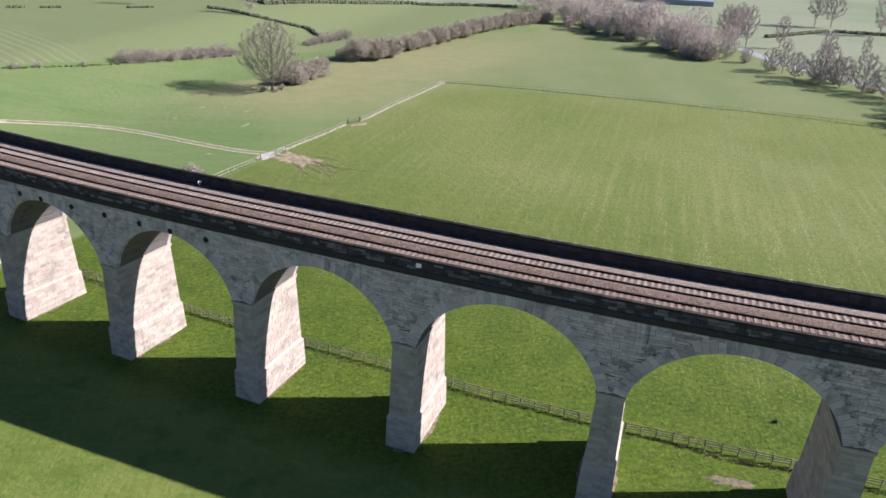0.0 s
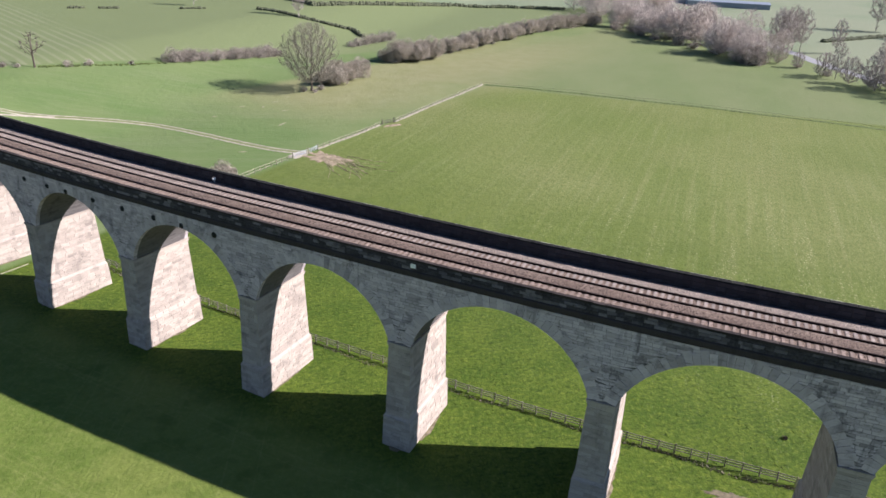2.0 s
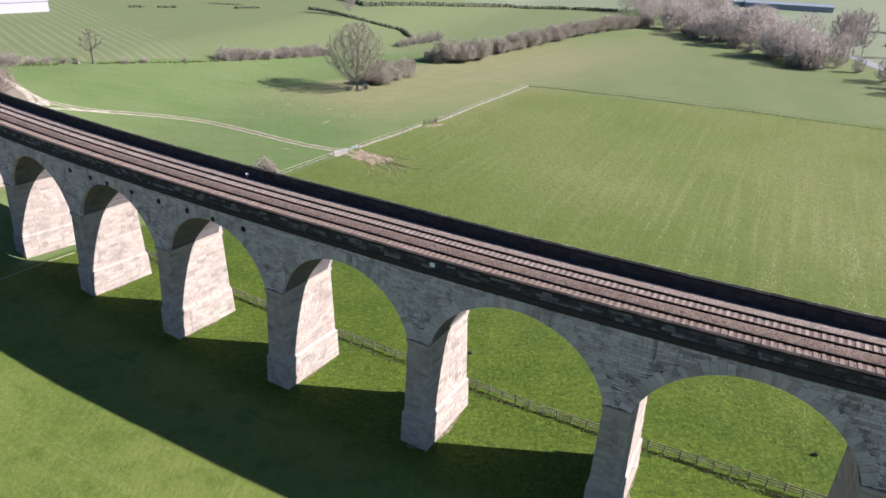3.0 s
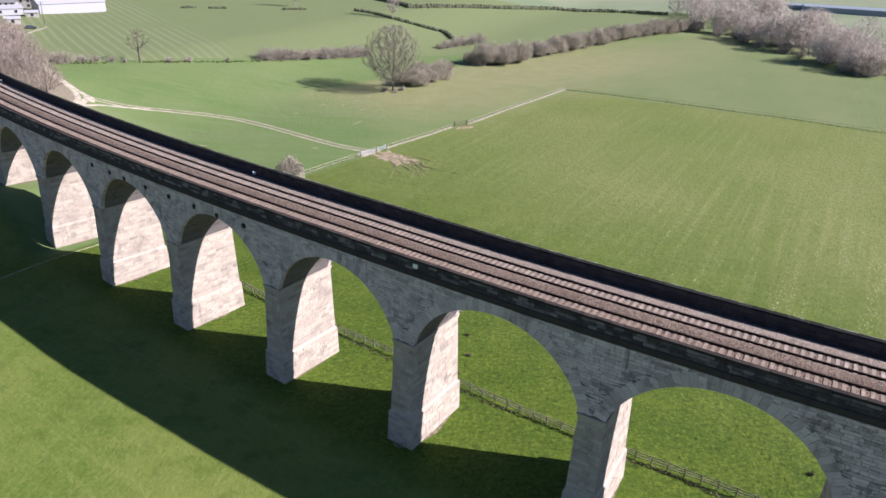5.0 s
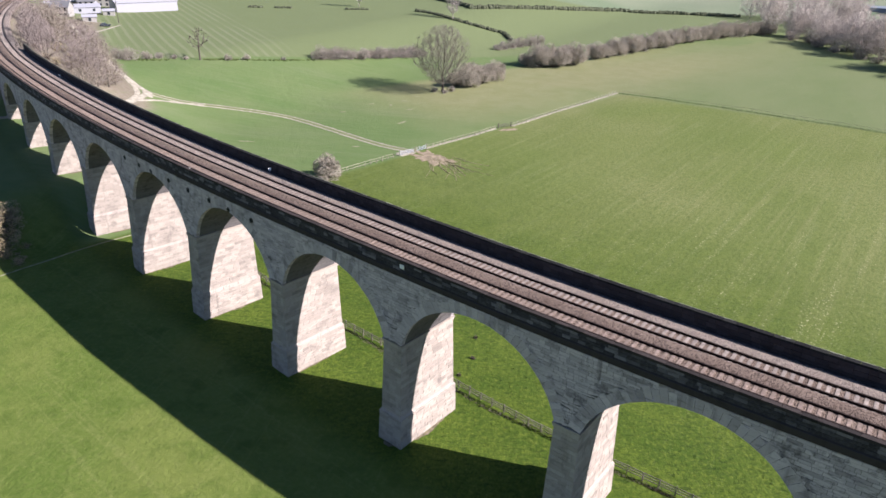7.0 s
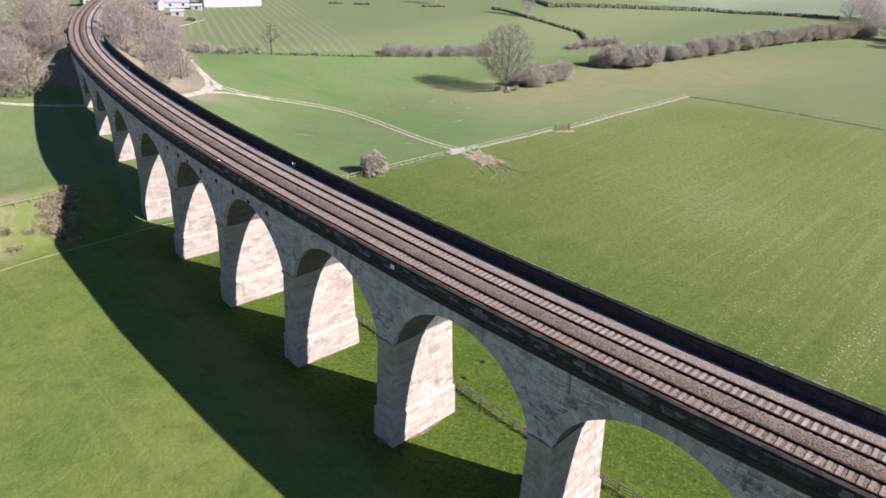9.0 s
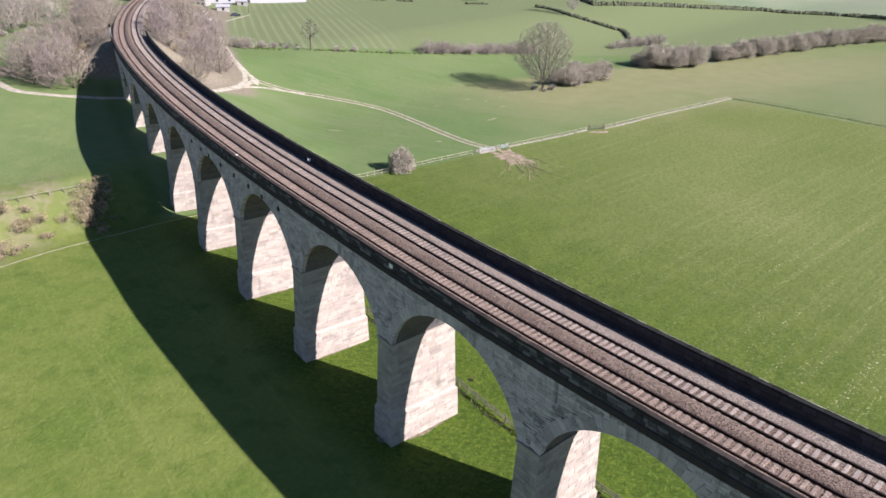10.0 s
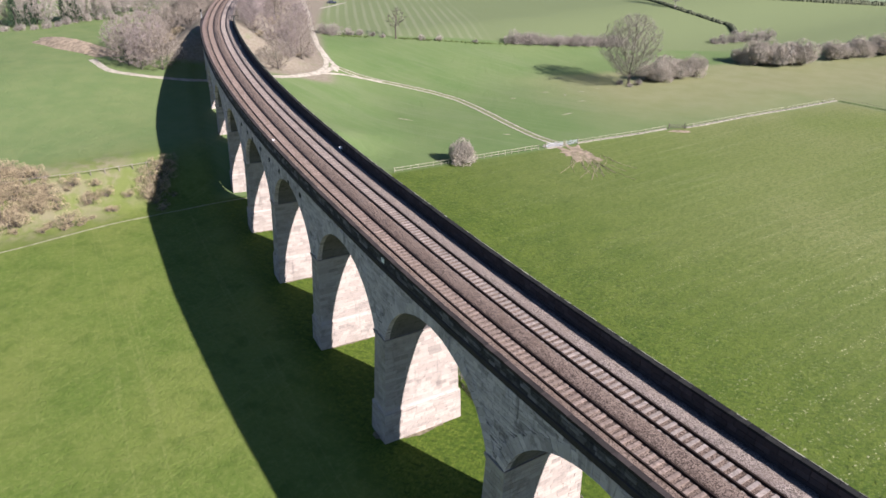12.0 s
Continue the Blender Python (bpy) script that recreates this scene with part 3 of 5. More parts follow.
for k in PIERS:
    pier, single = build_pier(k, rng)
    SINGLES += [("stone", g, pier) for g in single]
for k in list(PIERS)[:-1]:
    arch, pieces = build_bay(k, rng)
    SINGLES += [("voussoir", g, arch) for g in pieces]


def sweep(profile, s0, s1, step=1.0):
    """A strip of an (r, z) profile along the curve, closed at both ends."""
    g = Geo()
    n = max(2, int(abs(s1 - s0) / step))
    rows = [[P(s0 + (s1 - s0) * i / n, r, z) for r, z in profile] for i in range(n + 1)]
    g.grid(rows, closed=True)
    m = len(profile)
    g.f.append(tuple(range(m)))
    g.f.append(tuple(n * m + m - 1 - i for i in range(m)))
    return g


S_BEG = PIERS[0] * BAY - 1.2
S_STOP = pier_s(PIERS[-1])
WALL_IN, WALL_OUT = 4.02, 4.42
FAR_OUT, FAR_UP = 0.55, 0.42        # the far parapet stands a little further out and higher


def build_parapets():
    for sgn in (1, -1):
        off = FAR_OUT if sgn < 0 else 0.0
        Z_TOP = Z_COPE + (FAR_UP if sgn < 0 else 0.0)

        def pr(pts):
            return [(sgn * (r + off), z) for r, z in pts]
        vpart("string_course", sweep(pr([(4.2, Z_STRING - 0.42), (FACE_R + 0.06, Z_STRING - 0.36), (FACE_R + 0.08, Z_STRING - 0.04), (FACE_R + 0.17, Z_STRING + 0.02), (FACE_R + 0.18, Z_STRING + 0.3), (4.3, Z_STRING + 0.46)]), S_BEG, S_STOP), SOOT_SHADED, "sooty projecting string course")
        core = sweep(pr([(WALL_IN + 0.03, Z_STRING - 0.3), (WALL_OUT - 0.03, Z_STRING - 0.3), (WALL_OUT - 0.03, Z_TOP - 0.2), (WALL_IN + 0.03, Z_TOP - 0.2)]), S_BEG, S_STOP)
        # the far wall takes the copy darkened for its shaded inner face
        wall = vpart("parapet", core, SOOT if sgn > 0 else SOOT_SHADED, "soot-blackened stone parapet")
        blocks = Geo()
        for zi in range(3):
            z0 = Z_STRING + 0.4 + zi * (Z_TOP - 0.21 - Z_STRING - 0.4) / 3
            z1 = z0 + (Z_TOP - 0.21 - Z_STRING - 0.4) / 3
            s = S_BEG
            while s < S_STOP:
                s1 = min(S_STOP, s + rng.uniform(0.6, 1.2))
                for face in (1, -1):
                    r = sgn * ((WALL_OUT if face > 0 else WALL_IN) + off)
                    out = face * sgn
                    c = [P(s + 0.012, r, z0 + 0.01), P(s1 - 0.012, r, z0 + 0.01), P(s1 - 0.012, r, z1 - 0.01), P(s + 0.012, r, z1 - 0.01)]
                    if out < 0:
                        c = [c[1], c[0], c[3], c[2]]
                    nn = (Vector(c[1]) - Vector(c[0])).cross(Vector(c[2]) - Vector(c[0])).normalized()
                    stone_block(blocks, *c, nn, rng.uniform(0.0, 0.03))
                s = s1
        vpart("parapet_masonry", blocks, SOOT if sgn > 0 else SOOT_SHADED, parent=wall)["kind"] = "stuff"
        s, rest = S_BEG, Geo()
        c_in = 3.93 if sgn > 0 else 4.0
        while s < S_STOP - 0.1:
            s1 = min(S_STOP, s + rng.uniform(1.1, 1.6))
            single = -100 < s < 60 and sgn > 0
            g = Geo() if single else rest
            dz, dr = rng.uniform(-0.012, 0.012), rng.uniform(-0.012, 0.012)
            lo = [P(a, sgn * (r + off + dr), Z_TOP - 0.22 + dz) for a, r in ((s + 0.01, c_in), (s + 0.01, 4.5), (s1 - 0.01, 4.5), (s1 - 0.01, c_in))]
            hi = [P(a, sgn * (r + off + dr), z + dz) for a, r, z in ((s + 0.015, c_in + 0.03, Z_TOP - 0.05), (s + 0.015, 4.46, Z_TOP), (s1 - 0.015, 4.46, Z_TOP), (s1 - 0.015, c_in + 0.03, Z_TOP - 0.05))]
            g.hexa((lo + hi) if sgn < 0 else (lo[::-1] + hi[::-1]))
            if single:
                SINGLES.append(("coping_stone", g, wall))
            s = s1
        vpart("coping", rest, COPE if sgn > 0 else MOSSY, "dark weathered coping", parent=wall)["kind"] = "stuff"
        # Sunlight on the coping's outer edge, painted as pale broken strips with lichen.
        if sgn < 0:
            rim = Geo()
            s = S_BEG
            while s < S_STOP - 1:
                s1 = s + rng.uniform(0.2, 1.3)
                if rng.random() < 0.85:
                    w = rng.uniform(0.03, 0.09)
                    q = [P(a, -(4.47 + off - b), Z_TOP - 0.02 + c) for c in (0, 0.045) for a, b in ((s, 0), (s1, 0), (s1, w), (s, w))]
                    rim.hexa(q)
                s = s1
            vpart("lichened_arris", rim, LIT_EDGE, "pale lichen and painted sunlight along the outer edge of the coping", parent=wall)["kind"] = "stuff"


build_parapets()

# ---------------------------------------------------------------- railway
S_TRACK0, S_TRACK1 = S_END - 150, S_STOP
TRACKS = {"near": 1.72, "far": -1.72}
GAUGE = 0.755


def build_trackbed():
    z = Z_RAIL - 0.2
    deep = Z_STRING - 0.25
    beds = (("ballast_bed", BALLAST_BROWN, "brown stone ballast heaped between the tracks", 0.035,
             [(0.78, deep), (0.78, z - 0.02), (0.58, z + 0.07), (0.2, z + 0.2), (-0.2, z + 0.26), (-0.52, z + 0.20), (-0.76, z + 0.05), (-0.76, deep)]),
            ("ballast_shoulder", BALLAST, "pinkish-grey speckled ballast shoulder along the parapet", 0.05,
             [(-2.56, deep), (-2.56, z + 0.09), (-2.8, z + 0.16), (-3.3, z + 0.17), (-4.0, z + 0.1), (-4.56, z + 0.02), (-4.56, deep)]),
            ("ballast_bed_stained", BALLAST_BROWN, "brown stained ballast of the older track", 0.02,
             [(4.0, deep), (4.0, z - 0.02), (3.2, z + 0.02), (2.6, z + 0.04), (2.56, z - 0.045), (1.72, z - 0.05), (0.88, z - 0.045), (0.80, z - 0.04), (0.80, deep)]))
    n = int((S_TRACK1 - S_TRACK0) / 0.5)
    for name, mat, label, rough, prof in beds:
        g = Geo()
        rows = []
        for i in range(n + 1):
            s = S_TRACK0 + (S_TRACK1 - S_TRACK0) * i / n
            rows.append([P(s, r + 0.05 * noise.noise((s * 0.8, r, 1)), zz + rough * noise.noise((s * 1.3, r * 2, 2))) for r, zz in prof])
        g.grid(rows, closed=True)
        tagged(part(name, g, mat, smooth=True), label, "ballast", kind="structure")
    dark = sweep([(-0.47, z - 0.05), (-0.47, z + 0.03), (-2.93, z + 0.03), (-2.93, z - 0.05)], S_TRACK0, S_TRACK1, 1.0)
    tagged(part("ballast_bed_stained", dark, BALLAST_BROWN), "rust-stained ballast between the sleepers", "ballast", kind="structure")
    cess = sweep([(3.95, z - 0.01), (3.2, z - 0.02), (3.2, z + 0.045), (3.95, z + 0.06)], S_TRACK0, S_TRACK1, 1.0)
    tagged(part("cess_path", cess, CESS), "brown strip of fine spent ballast beside the parapet", "path", kind="structure")


build_trackbed()


def build_track(which, mat):
    r0 = TRACKS[which]
    drop = -0.05 if which == "near" else 0.02
    th = thing("railway_track", "rusty steel rails on " + ("stained brown sleepers half sunk in ballast" if which == "near" else "pale concrete sleepers"), "railway track", "tracks over the viaduct", at=P(0, r0, Z_RAIL))
    inv = Matrix.Translation(Vector(P(0, r0, Z_RAIL))).inverted()
    for sd in (-1, 1):
        r = r0 + sd * GAUGE
        z = Z_RAIL + drop
        # section drawn wider than real steel, to take in the rail's shadow
        rail = part("rail", sweep([(r - 0.13, z - 0.165), (r + 0.13, z - 0.165), (r + 0.12, z - 0.135), (r + 0.055, z - 0.11), (r + 0.055, z - 0.05), (r + 0.075, z - 0.04),
                                   (r + 0.075, z), (r - 0.075, z), (r - 0.075, z - 0.04), (r - 0.055, z - 0.05), (r - 0.055, z - 0.11), (r - 0.12, z - 0.135)], S_TRACK0, S_TRACK1, 1.5), RAIL, th)
        rail.matrix_parent_inverse = inv
        part("rail_head", sweep([(r - 0.03, z - 0.002), (r + 0.03, z - 0.002), (r + 0.028, z + 0.004), (r - 0.028, z + 0.004)], S_TRACK0, S_TRACK1, 1.5), RAIL_TOP, rail, "polished running surface")
    rest, one = Geo(), None
    s, n = S_TRACK0, 0
    proto = Geo()
    proto.hexa([(-0.17, -1.28, -0.2), (0.17, -1.28, -0.2), (0.17, 1.28, -0.2), (-0.17, 1.28, -0.2), (-0.145, -1.25, 0.0), (0.145, -1.25, 0.0), (0.145, 1.25, 0.0), (-0.145, 1.25, 0.0)])
    one = proto.mesh("sleeper")
    one.materials.append(mat)
    rr = random.Random(5)
    while s < S_TRACK1:
        t = (S0 + s) / R0
        m = Matrix.Translation(Vector(P(s, r0, Z_RAIL + drop - 0.155 + rr.uniform(-0.012, 0.012)))) @ Matrix.Rotation(t + rr.uniform(-0.012, 0.012), 4, "Z")
        if -115 < s < 75 and n < 298:
            ob = new("sleeper", one)
            ob.parent, ob.matrix_parent_inverse = th, inv
            ob.matrix_basis = m
            n += 1
        else:
            i = len(rest.v)
            rest.v += [tuple(m @ Vector(v)) for v in proto.v]
            rest.f += [tuple(i + q for q in f) for f in proto.f]
        s += 0.65
    ob = part("distant_sleeper_run", rest, mat, th)
    ob.matrix_parent_inverse = inv
    ob["kind"] = "stuff"


build_track("near", SLEEPER_OLD)
build_track("far", SLEEPER)


# ---------------------------------------------------------------- farm tracks
def ribbon(pts, width, up, wob=0.0, step=2.0, lift=None):
    """A strip laid on the ground along a line of places."""
    g, line = Geo(), []
    for (x0, y0), (x1, y1) in zip(pts, pts[1:]):
        n = max(1, int(math.hypot(x1 - x0, y1 - y0) / step))
        line += [(x0 + (x1 - x0) * i / n, y0 + (y1 - y0) * i / n) for i in range(n)]
    line.append(pts[-1])
    for _ in range(4):
        line = [line[0]] + [tuple((a[i] + 2 * b[i] + c[i]) / 4 for i in (0, 1)) for a, b, c in zip(line, line[1:], line[2:])] + [line[-1]]
    rows = []
    for i, (x, y) in enumerate(line):
        x0, y0 = line[max(0, i - 1)]
        x1, y1 = line[min(len(line) - 1, i + 1)]
        k = math.hypot(x1 - x0, y1 - y0) or 1
        nx, ny = -(y1 - y0) / k, (x1 - x0) / k
        row = []
        for j in range(5):
            w = width * (j / 4 - 0.5) * (1 + wob * noise.noise((x * 0.25, y * 0.25, j)))
            px, py = x + nx * w, y + ny * w
            row.append(drape(px, py, up + 0.18 * noise.noise((px * 0.05, py * 0.05, 0)) + 0.06 * noise.noise((px * 0.3, py * 0.3, 5)) - (0.12 if j in (0, 4) else 0)))
        rows.append(row)
    g.grid(rows)
    return g, line


FORK = (-128.0, 168.5)
LANE = [FORK, (-119, 171.5), (-109.6, 176.6), (-100, 180.6), (-90, 182.0), (-80, 178.3), (-70, 174.0), (-60, 169.7), (-50, 166.0), (-43.5, 165.6)]
LANE_UP = [FORK, (-132.5, 169.4), (-141.8, 174.0), (-148, 177.3), (-170, 193.8), (-197, 215.2), (-227, 237.6), (-246, 251), (-262, 262)]
LANE_UNDER = [(-128.5, 168), (-125.5, 158.5), (-123.5, 145), (-132, 123.1), (-140, 116), (-150, 108.5), (-155, 107.5), (-167, 110)]


def offset(pts, d):
    out = []
    for i, (x, y) in enumerate(pts):
        x0, y0 = pts[max(0, i - 1)]
        x1, y1 = pts[min(len(pts) - 1, i + 1)]
        k = math.hypot(x1 - x0, y1 - y0)
        out.append((x - (y1 - y0) / k * d, y + (x1 - x0) / k * d))
    return out


def build_lanes():
    tagged(part("track_verge", ribbon(LANE, 3.4, 0.03, 0.6)[0], VERGE_GRASS, smooth=True), "worn pale grass along a farm track", "track", kind="structure")
    for d in (-0.95, 0.95):
        tagged(part("farm_track_rut", ribbon(offset(LANE, d), 0.8, 0.05, 0.5)[0], TRACK_DIRT, smooth=True), "pale stony wheel rut of a farm track", "track", "ruts of the farm track", "structure")
    tagged(part("farm_track", ribbon(LANE_UP, 2.6, 0.05, 0.5)[0], TRACK_DIRT, smooth=True), "pale stony farm track climbing beside the wood", "track", kind="structure")
    tagged(part("farm_track_branch", ribbon(LANE_UNDER, 2.8, 0.05, 0.5)[0], TRACK_DIRT, smooth=True), "narrow stony track passing under the viaduct", "track", kind="structure")

    tagged(part("farm_track_bend", ribbon([(-142, 174), (-134.5, 169.5), (-128.5, 164.5), (-125.5, 156.5), (-123.6, 146)], 1.9, 0.065, 0.5)[0], TRACK_DIRT, smooth=True), "pale stony bend where farm tracks meet", "track", kind="structure")
    tagged(part("farm_track_bend", ribbon([(-125.2, 156.5), (-125.2, 163), (-121.5, 168.8), (-114, 174.2)], 1.4, 0.08, 0.5)[0], TRACK_DIRT, smooth=True), "pale stony bend where farm tracks meet", "track", kind="structure")


build_lanes()


# ---------------------------------------------------------------- fences, gate, trodden ground
def resample(pts, step):
    out, left = [pts[0]], step
    for (x0, y0), (x1, y1) in zip(pts, pts[1:]):
        d = math.hypot(x1 - x0, y1 - y0)
        at = left
        while at < d:
            out.append((x0 + (x1 - x0) * at / d, y0 + (y1 - y0) * at / d))
            at += step
        left = at - d
    return out


def build_fence(name, label, pts, step, rails, mat, high=1.25, thick=0.12, group=""):
    """Posts and rails, each a part."""
    rr = random.Random(len(pts) * 7 + int(step * 100))
    line = resample(pts, step)
    th = thing(name, label, "fence", group, at=drape(*line[0]))
    inv = Matrix.Translation(Vector(drape(*line[0]))).inverted()
    post = Geo()
    post.hexa([(-thick / 2, -thick / 2, -0.5), (thick / 2, -thick / 2, -0.5), (thick / 2, thick / 2, -0.5), (-thick / 2, thick / 2, -0.5),
               (-thick / 2.3, -thick / 2.3, high - 0.03), (thick / 2.3, -thick / 2.3, high), (thick / 2.3, thick / 2.3, high), (-thick / 2.3, thick / 2.3, high - 0.03)])
    pm = post.mesh("post")
    pm.materials.append(mat)
    tops = []
    for x, y in line:
        ob = new("post", pm)
        ob.parent, ob.matrix_parent_inverse = th, inv
        dz = rr.uniform(-0.06, 0.06)
        ob.matrix_basis = Matrix.Translation(Vector(drape(x, y, dz))) @ Euler((rr.uniform(-0.05, 0.05), rr.uniform(-0.05, 0.05), rr.uniform(0, 3))).to_matrix().to_4x4()
        tops.append((x, y, height(x, y)))
    for (x0, y0, z0), (x1, y1, z1) in zip(tops, tops[1:]):
        d, turn = math.hypot(x1 - x0, y1 - y0), math.atan2(y1 - y0, x1 - x0)
        for f in rails:
            g = Geo()
            a, b = z0 + f * high + rr.uniform(-0.03, 0.03), z1 + f * high + rr.uniform(-0.03, 0.03)
            ux, uy = -math.sin(turn) * 0.025, math.cos(turn) * 0.025
            h = thick * 0.42
            g.hexa([(x0 - ux, y0 - uy, a - h), (x1 - ux, y1 - uy, b - h), (x1 + ux, y1 + uy, b - h), (x0 + ux, y0 + uy, a - h),
                    (x0 - ux, y0 - uy, a + h), (x1 - ux, y1 - uy, b + h), (x1 + ux, y1 + uy, b + h), (x0 + ux, y0 + uy, a + h)])
            ob = part("rail", g, mat, th)
            ob.matrix_parent_inverse = inv
    return th


NEAR_FENCE = [P(s, -8.4 + 0.25 * math.sin(s * 0.13), 0)[:2] for s in range(-70, 76, 5)]
build_fence("wooden_fence", "weathered post and rail fence in rough grass behind the viaduct", NEAR_FENCE, 1.8, (0.35, 0.62, 0.88), FENCE_WOOD)
FIELD_FENCE = [(-60.8, 123.6), (-57.3, 131.5), (-53.2, 140.8), (-49.0, 151.2), (-45.2, 160.0)]
build_fence("wooden_fence", "bleached post and rail fence running from the gate towards the viaduct", FIELD_FENCE, 1.9, (0.35, 0.88), FENCE_PALE, 1.2, 0.13)
LONG_FENCE = [(-40.9, 169.0), (-37.0, 178.0), (-33.0, 186.6), (-29.4, 196.0)]
FAR_FENCE = [(-25.8, 200.4), (-19.6, 217.0), (-11.0, 239.0), (-2.4, 260.4)]
for line in (LONG_FENCE, FAR_FENCE):
    build_fence("wooden_fence", "bleached fence along pale worn ground between two fields", line, 2.4, (0.4, 0.85), FENCE_PALE, 1.15, 0.11)
CROSS_FENCE = [(-2.0, 261.0), (30.4, 255.7), (49.8, 250.4), (68.3, 245.4), (85.8, 239.7), (102.4, 234.3), (118.2, 229.1), (127, 225.6), (160, 213)]
build_fence("wire_fence", "dark post and wire fence crossing the meadow", CROSS_FENCE, 3.2, (0.92,), FENCE_DARK, 0.8, 0.03)
build_fence("wire_fence", "broken grey fence beside the scrub", [(-99, 58), (-97, 64), (-93.8, 73.7), (-92, 79.7), (-90, 86)], 2.6, (0.85,), FENCE_WOOD, 1.2, 0.12)


def build_gate(p, q, label, posts=FENCE_PALE, bars=GREY_METAL):
    th = thing("field_gate", label, "gate", at=drape(*p))
    inv = Matrix.Translation(Vector(drape(*p))).inverted()
    d = Vector((q[0] - p[0], q[1] - p[1], 0))
    z = height(*p)
    for x, y in (p, q):
        g = Geo()
        g.tube((x, y, z - 0.4), (x, y, z + 1.55), 0.13, 0.12, 8, True)
        part("gate_post", g, posts, th).matrix_parent_inverse = inv
    for i in range(5):
        g = Geo()
        zz = z + 0.3 + 0.22 * i
        g.tube((p[0], p[1], zz), (q[0], q[1], zz), 0.035, 0.035, 6)
        part("bar", g, bars, th).matrix_parent_inverse = inv
    for f in (0.03, 0.5, 0.97):
        g = Geo()
        c = Vector((*p, 0)) + d * f
        g.tube((c.x, c.y, z + 0.28), (c.x, c.y, z + 1.2), 0.035, 0.035, 6)
        part("upright", g, bars, th).matrix_parent_inverse = inv


build_gate((-45.0, 160.6), (-42.6, 164.8), "galvanised field gate across the farm track")
build_gate((-42.3, 165.2), (-40.9, 168.8), "galvanised field gate closed beside the other")
# the last gate stands in shadow, which its dark wood colour imitates
build_gate((-29.2, 196.6), (-26.2, 199.8), "small field gate in the long field fence, shadow put into its colour", FENCE_DARK, FENCE_DARK)


def patch(name, label, c, rx, ry, turn, mat, up=0.045, seed=0, rays=40, spiky=0.3):
    """Worn ground with a ragged edge, laid on the grass."""
    g = Geo()
    rows = []
    for j in range(6):
        f = j / 5
        row = []
        for i in range(rays):
            t = 2 * math.pi * i / rays
            k = f * (1 + spiky * noise.noise((math.cos(t) * 2.2, math.sin(t) * 2.2, seed)) + 0.5 * spiky * noise.noise((math.cos(t) * 7, math.sin(t) * 7, seed + 3)))
            x, y = rx * k * math.cos(t), ry * k * math.sin(t)
            px, py = c[0] + x * math.cos(turn) - y * math.sin(turn), c[1] + x * math.sin(turn) + y * math.cos(turn)
            lift = up + 0.18 * noise.noise((px * 0.05, py * 0.05, 0)) + 0.06 * noise.noise((px * 0.3, py * 0.3, 5)) - (0.14 if j == 5 else 0)
            row.append(drape(px, py, lift))
        rows.append(row)
    g.grid(rows, closed=True)
    tagged(part(name, g, mat, smooth=True), label, "bare ground", kind="structure")


patch("trodden_mud", "pale trampled mud inside the field gate", (-37.0, 162.2), 6.8, 3.5, -0.5, MUD, seed=1, spiky=0.9, rays=110)
patch("worn_yard", "pale worn stone at the gates", (-44.5, 163.5), 3.5, 2.2, 1.1, TRACK_DIRT, seed=2)
patch("track_fork", "pale stony widening where the farm tracks meet", (-128.0, 167.2), 2.8, 1.5, -0.6, TRACK_DIRT, up=0.095, seed=3, spiky=0.6)
patch("stone_heap_ground", "bare stony patch in the grass", (32.3, 58.2), 2.9, 0.8, -0.2, EARTH, seed=4, spiky=0.9, rays=70)
patch("stream_bank", "pale eroded bank of a stream", (-94, 52.0), 6.0, 2.4, 1.3, MUD, seed=6, spiky=0.5)
for x, y, a, k in ((-75.0, 207.7, 1.2, 2.6), (-68.7, 208.9, 1.9, 2.4), (-67.2, 216.4, 0.9, 2.4), (-65.4, 223.5, 0.7, 2.0), (-58.5, 163.2, 0.5, 2.2), (-57.0, 191.0, 1.3, 5.0), (-78.4, 194.4, 0.3, 1.8), (-87.5, 155.4, 0.25, 4.5), (-61, 206, 1.0, 3.0)):
    patch("worn_scar", "small worn scar in the grass", (x, y), 0.45 * k, 0.42, a, WORN_GRASS, seed=int(-x), spiky=1.0)
rr = random.Random(31)
for i in range(36):                                      # ruts fanning out from the gate into the field
    a = rr.uniform(-1.25, -0.15)
    k = rr.uniform(5, 17) * (0.6 if a > -0.6 else 1.0)
    x0, y0 = -37 + rr.uniform(-2, 7), 163.0 + rr.uniform(-3, 2)
    bend = rr.uniform(-0.25, 0.25)
    pts = [(x0, y0), (x0 + 0.5 * k * math.cos(a), y0 + 0.5 * k * math.sin(a)), (x0 + k * math.cos(a + bend), y0 + k * math.sin(a + bend))]
    tagged(part("wheel_rut", ribbon(pts, rr.uniform(0.09, 0.24), 0.055, 0.9, 0.8)[0], RUT, smooth=True), "muddy wheel rut fanning out from the gate", "bare ground", "ruts at the gate", "structure")
for line in (LONG_FENCE, FAR_FENCE):
    tagged(part("bare_strip", ribbon(offset(line, 0.3), 0.9, 0.08, 0.9)[0], TRACK_DIRT, smooth=True), "bare stony strip under the field fence", "bare ground", "strips under the field fence", "structure")
    tagged(part("worn_strip", ribbon(offset(line, 0.5), 2.0, 0.05, 0.9)[0], WORN_GRASS, smooth=True), "worn strip beside the field fence", "bare ground", "strips under the field fence", "structure")
patch("worn_gateway", "pale trodden ground at the gate in the field fence", (-26.0, 196.4), 3.2, 1.2, 0.7, MUD, seed=12, spiky=0.6)
tagged(part("ditch_grass", ribbon(offset(CROSS_FENCE, -0.6), 2.2, 0.14, 0.6)[0], RANK_GRASS, smooth=True), "dark rank grass under the wire fence", "grass", kind="structure")
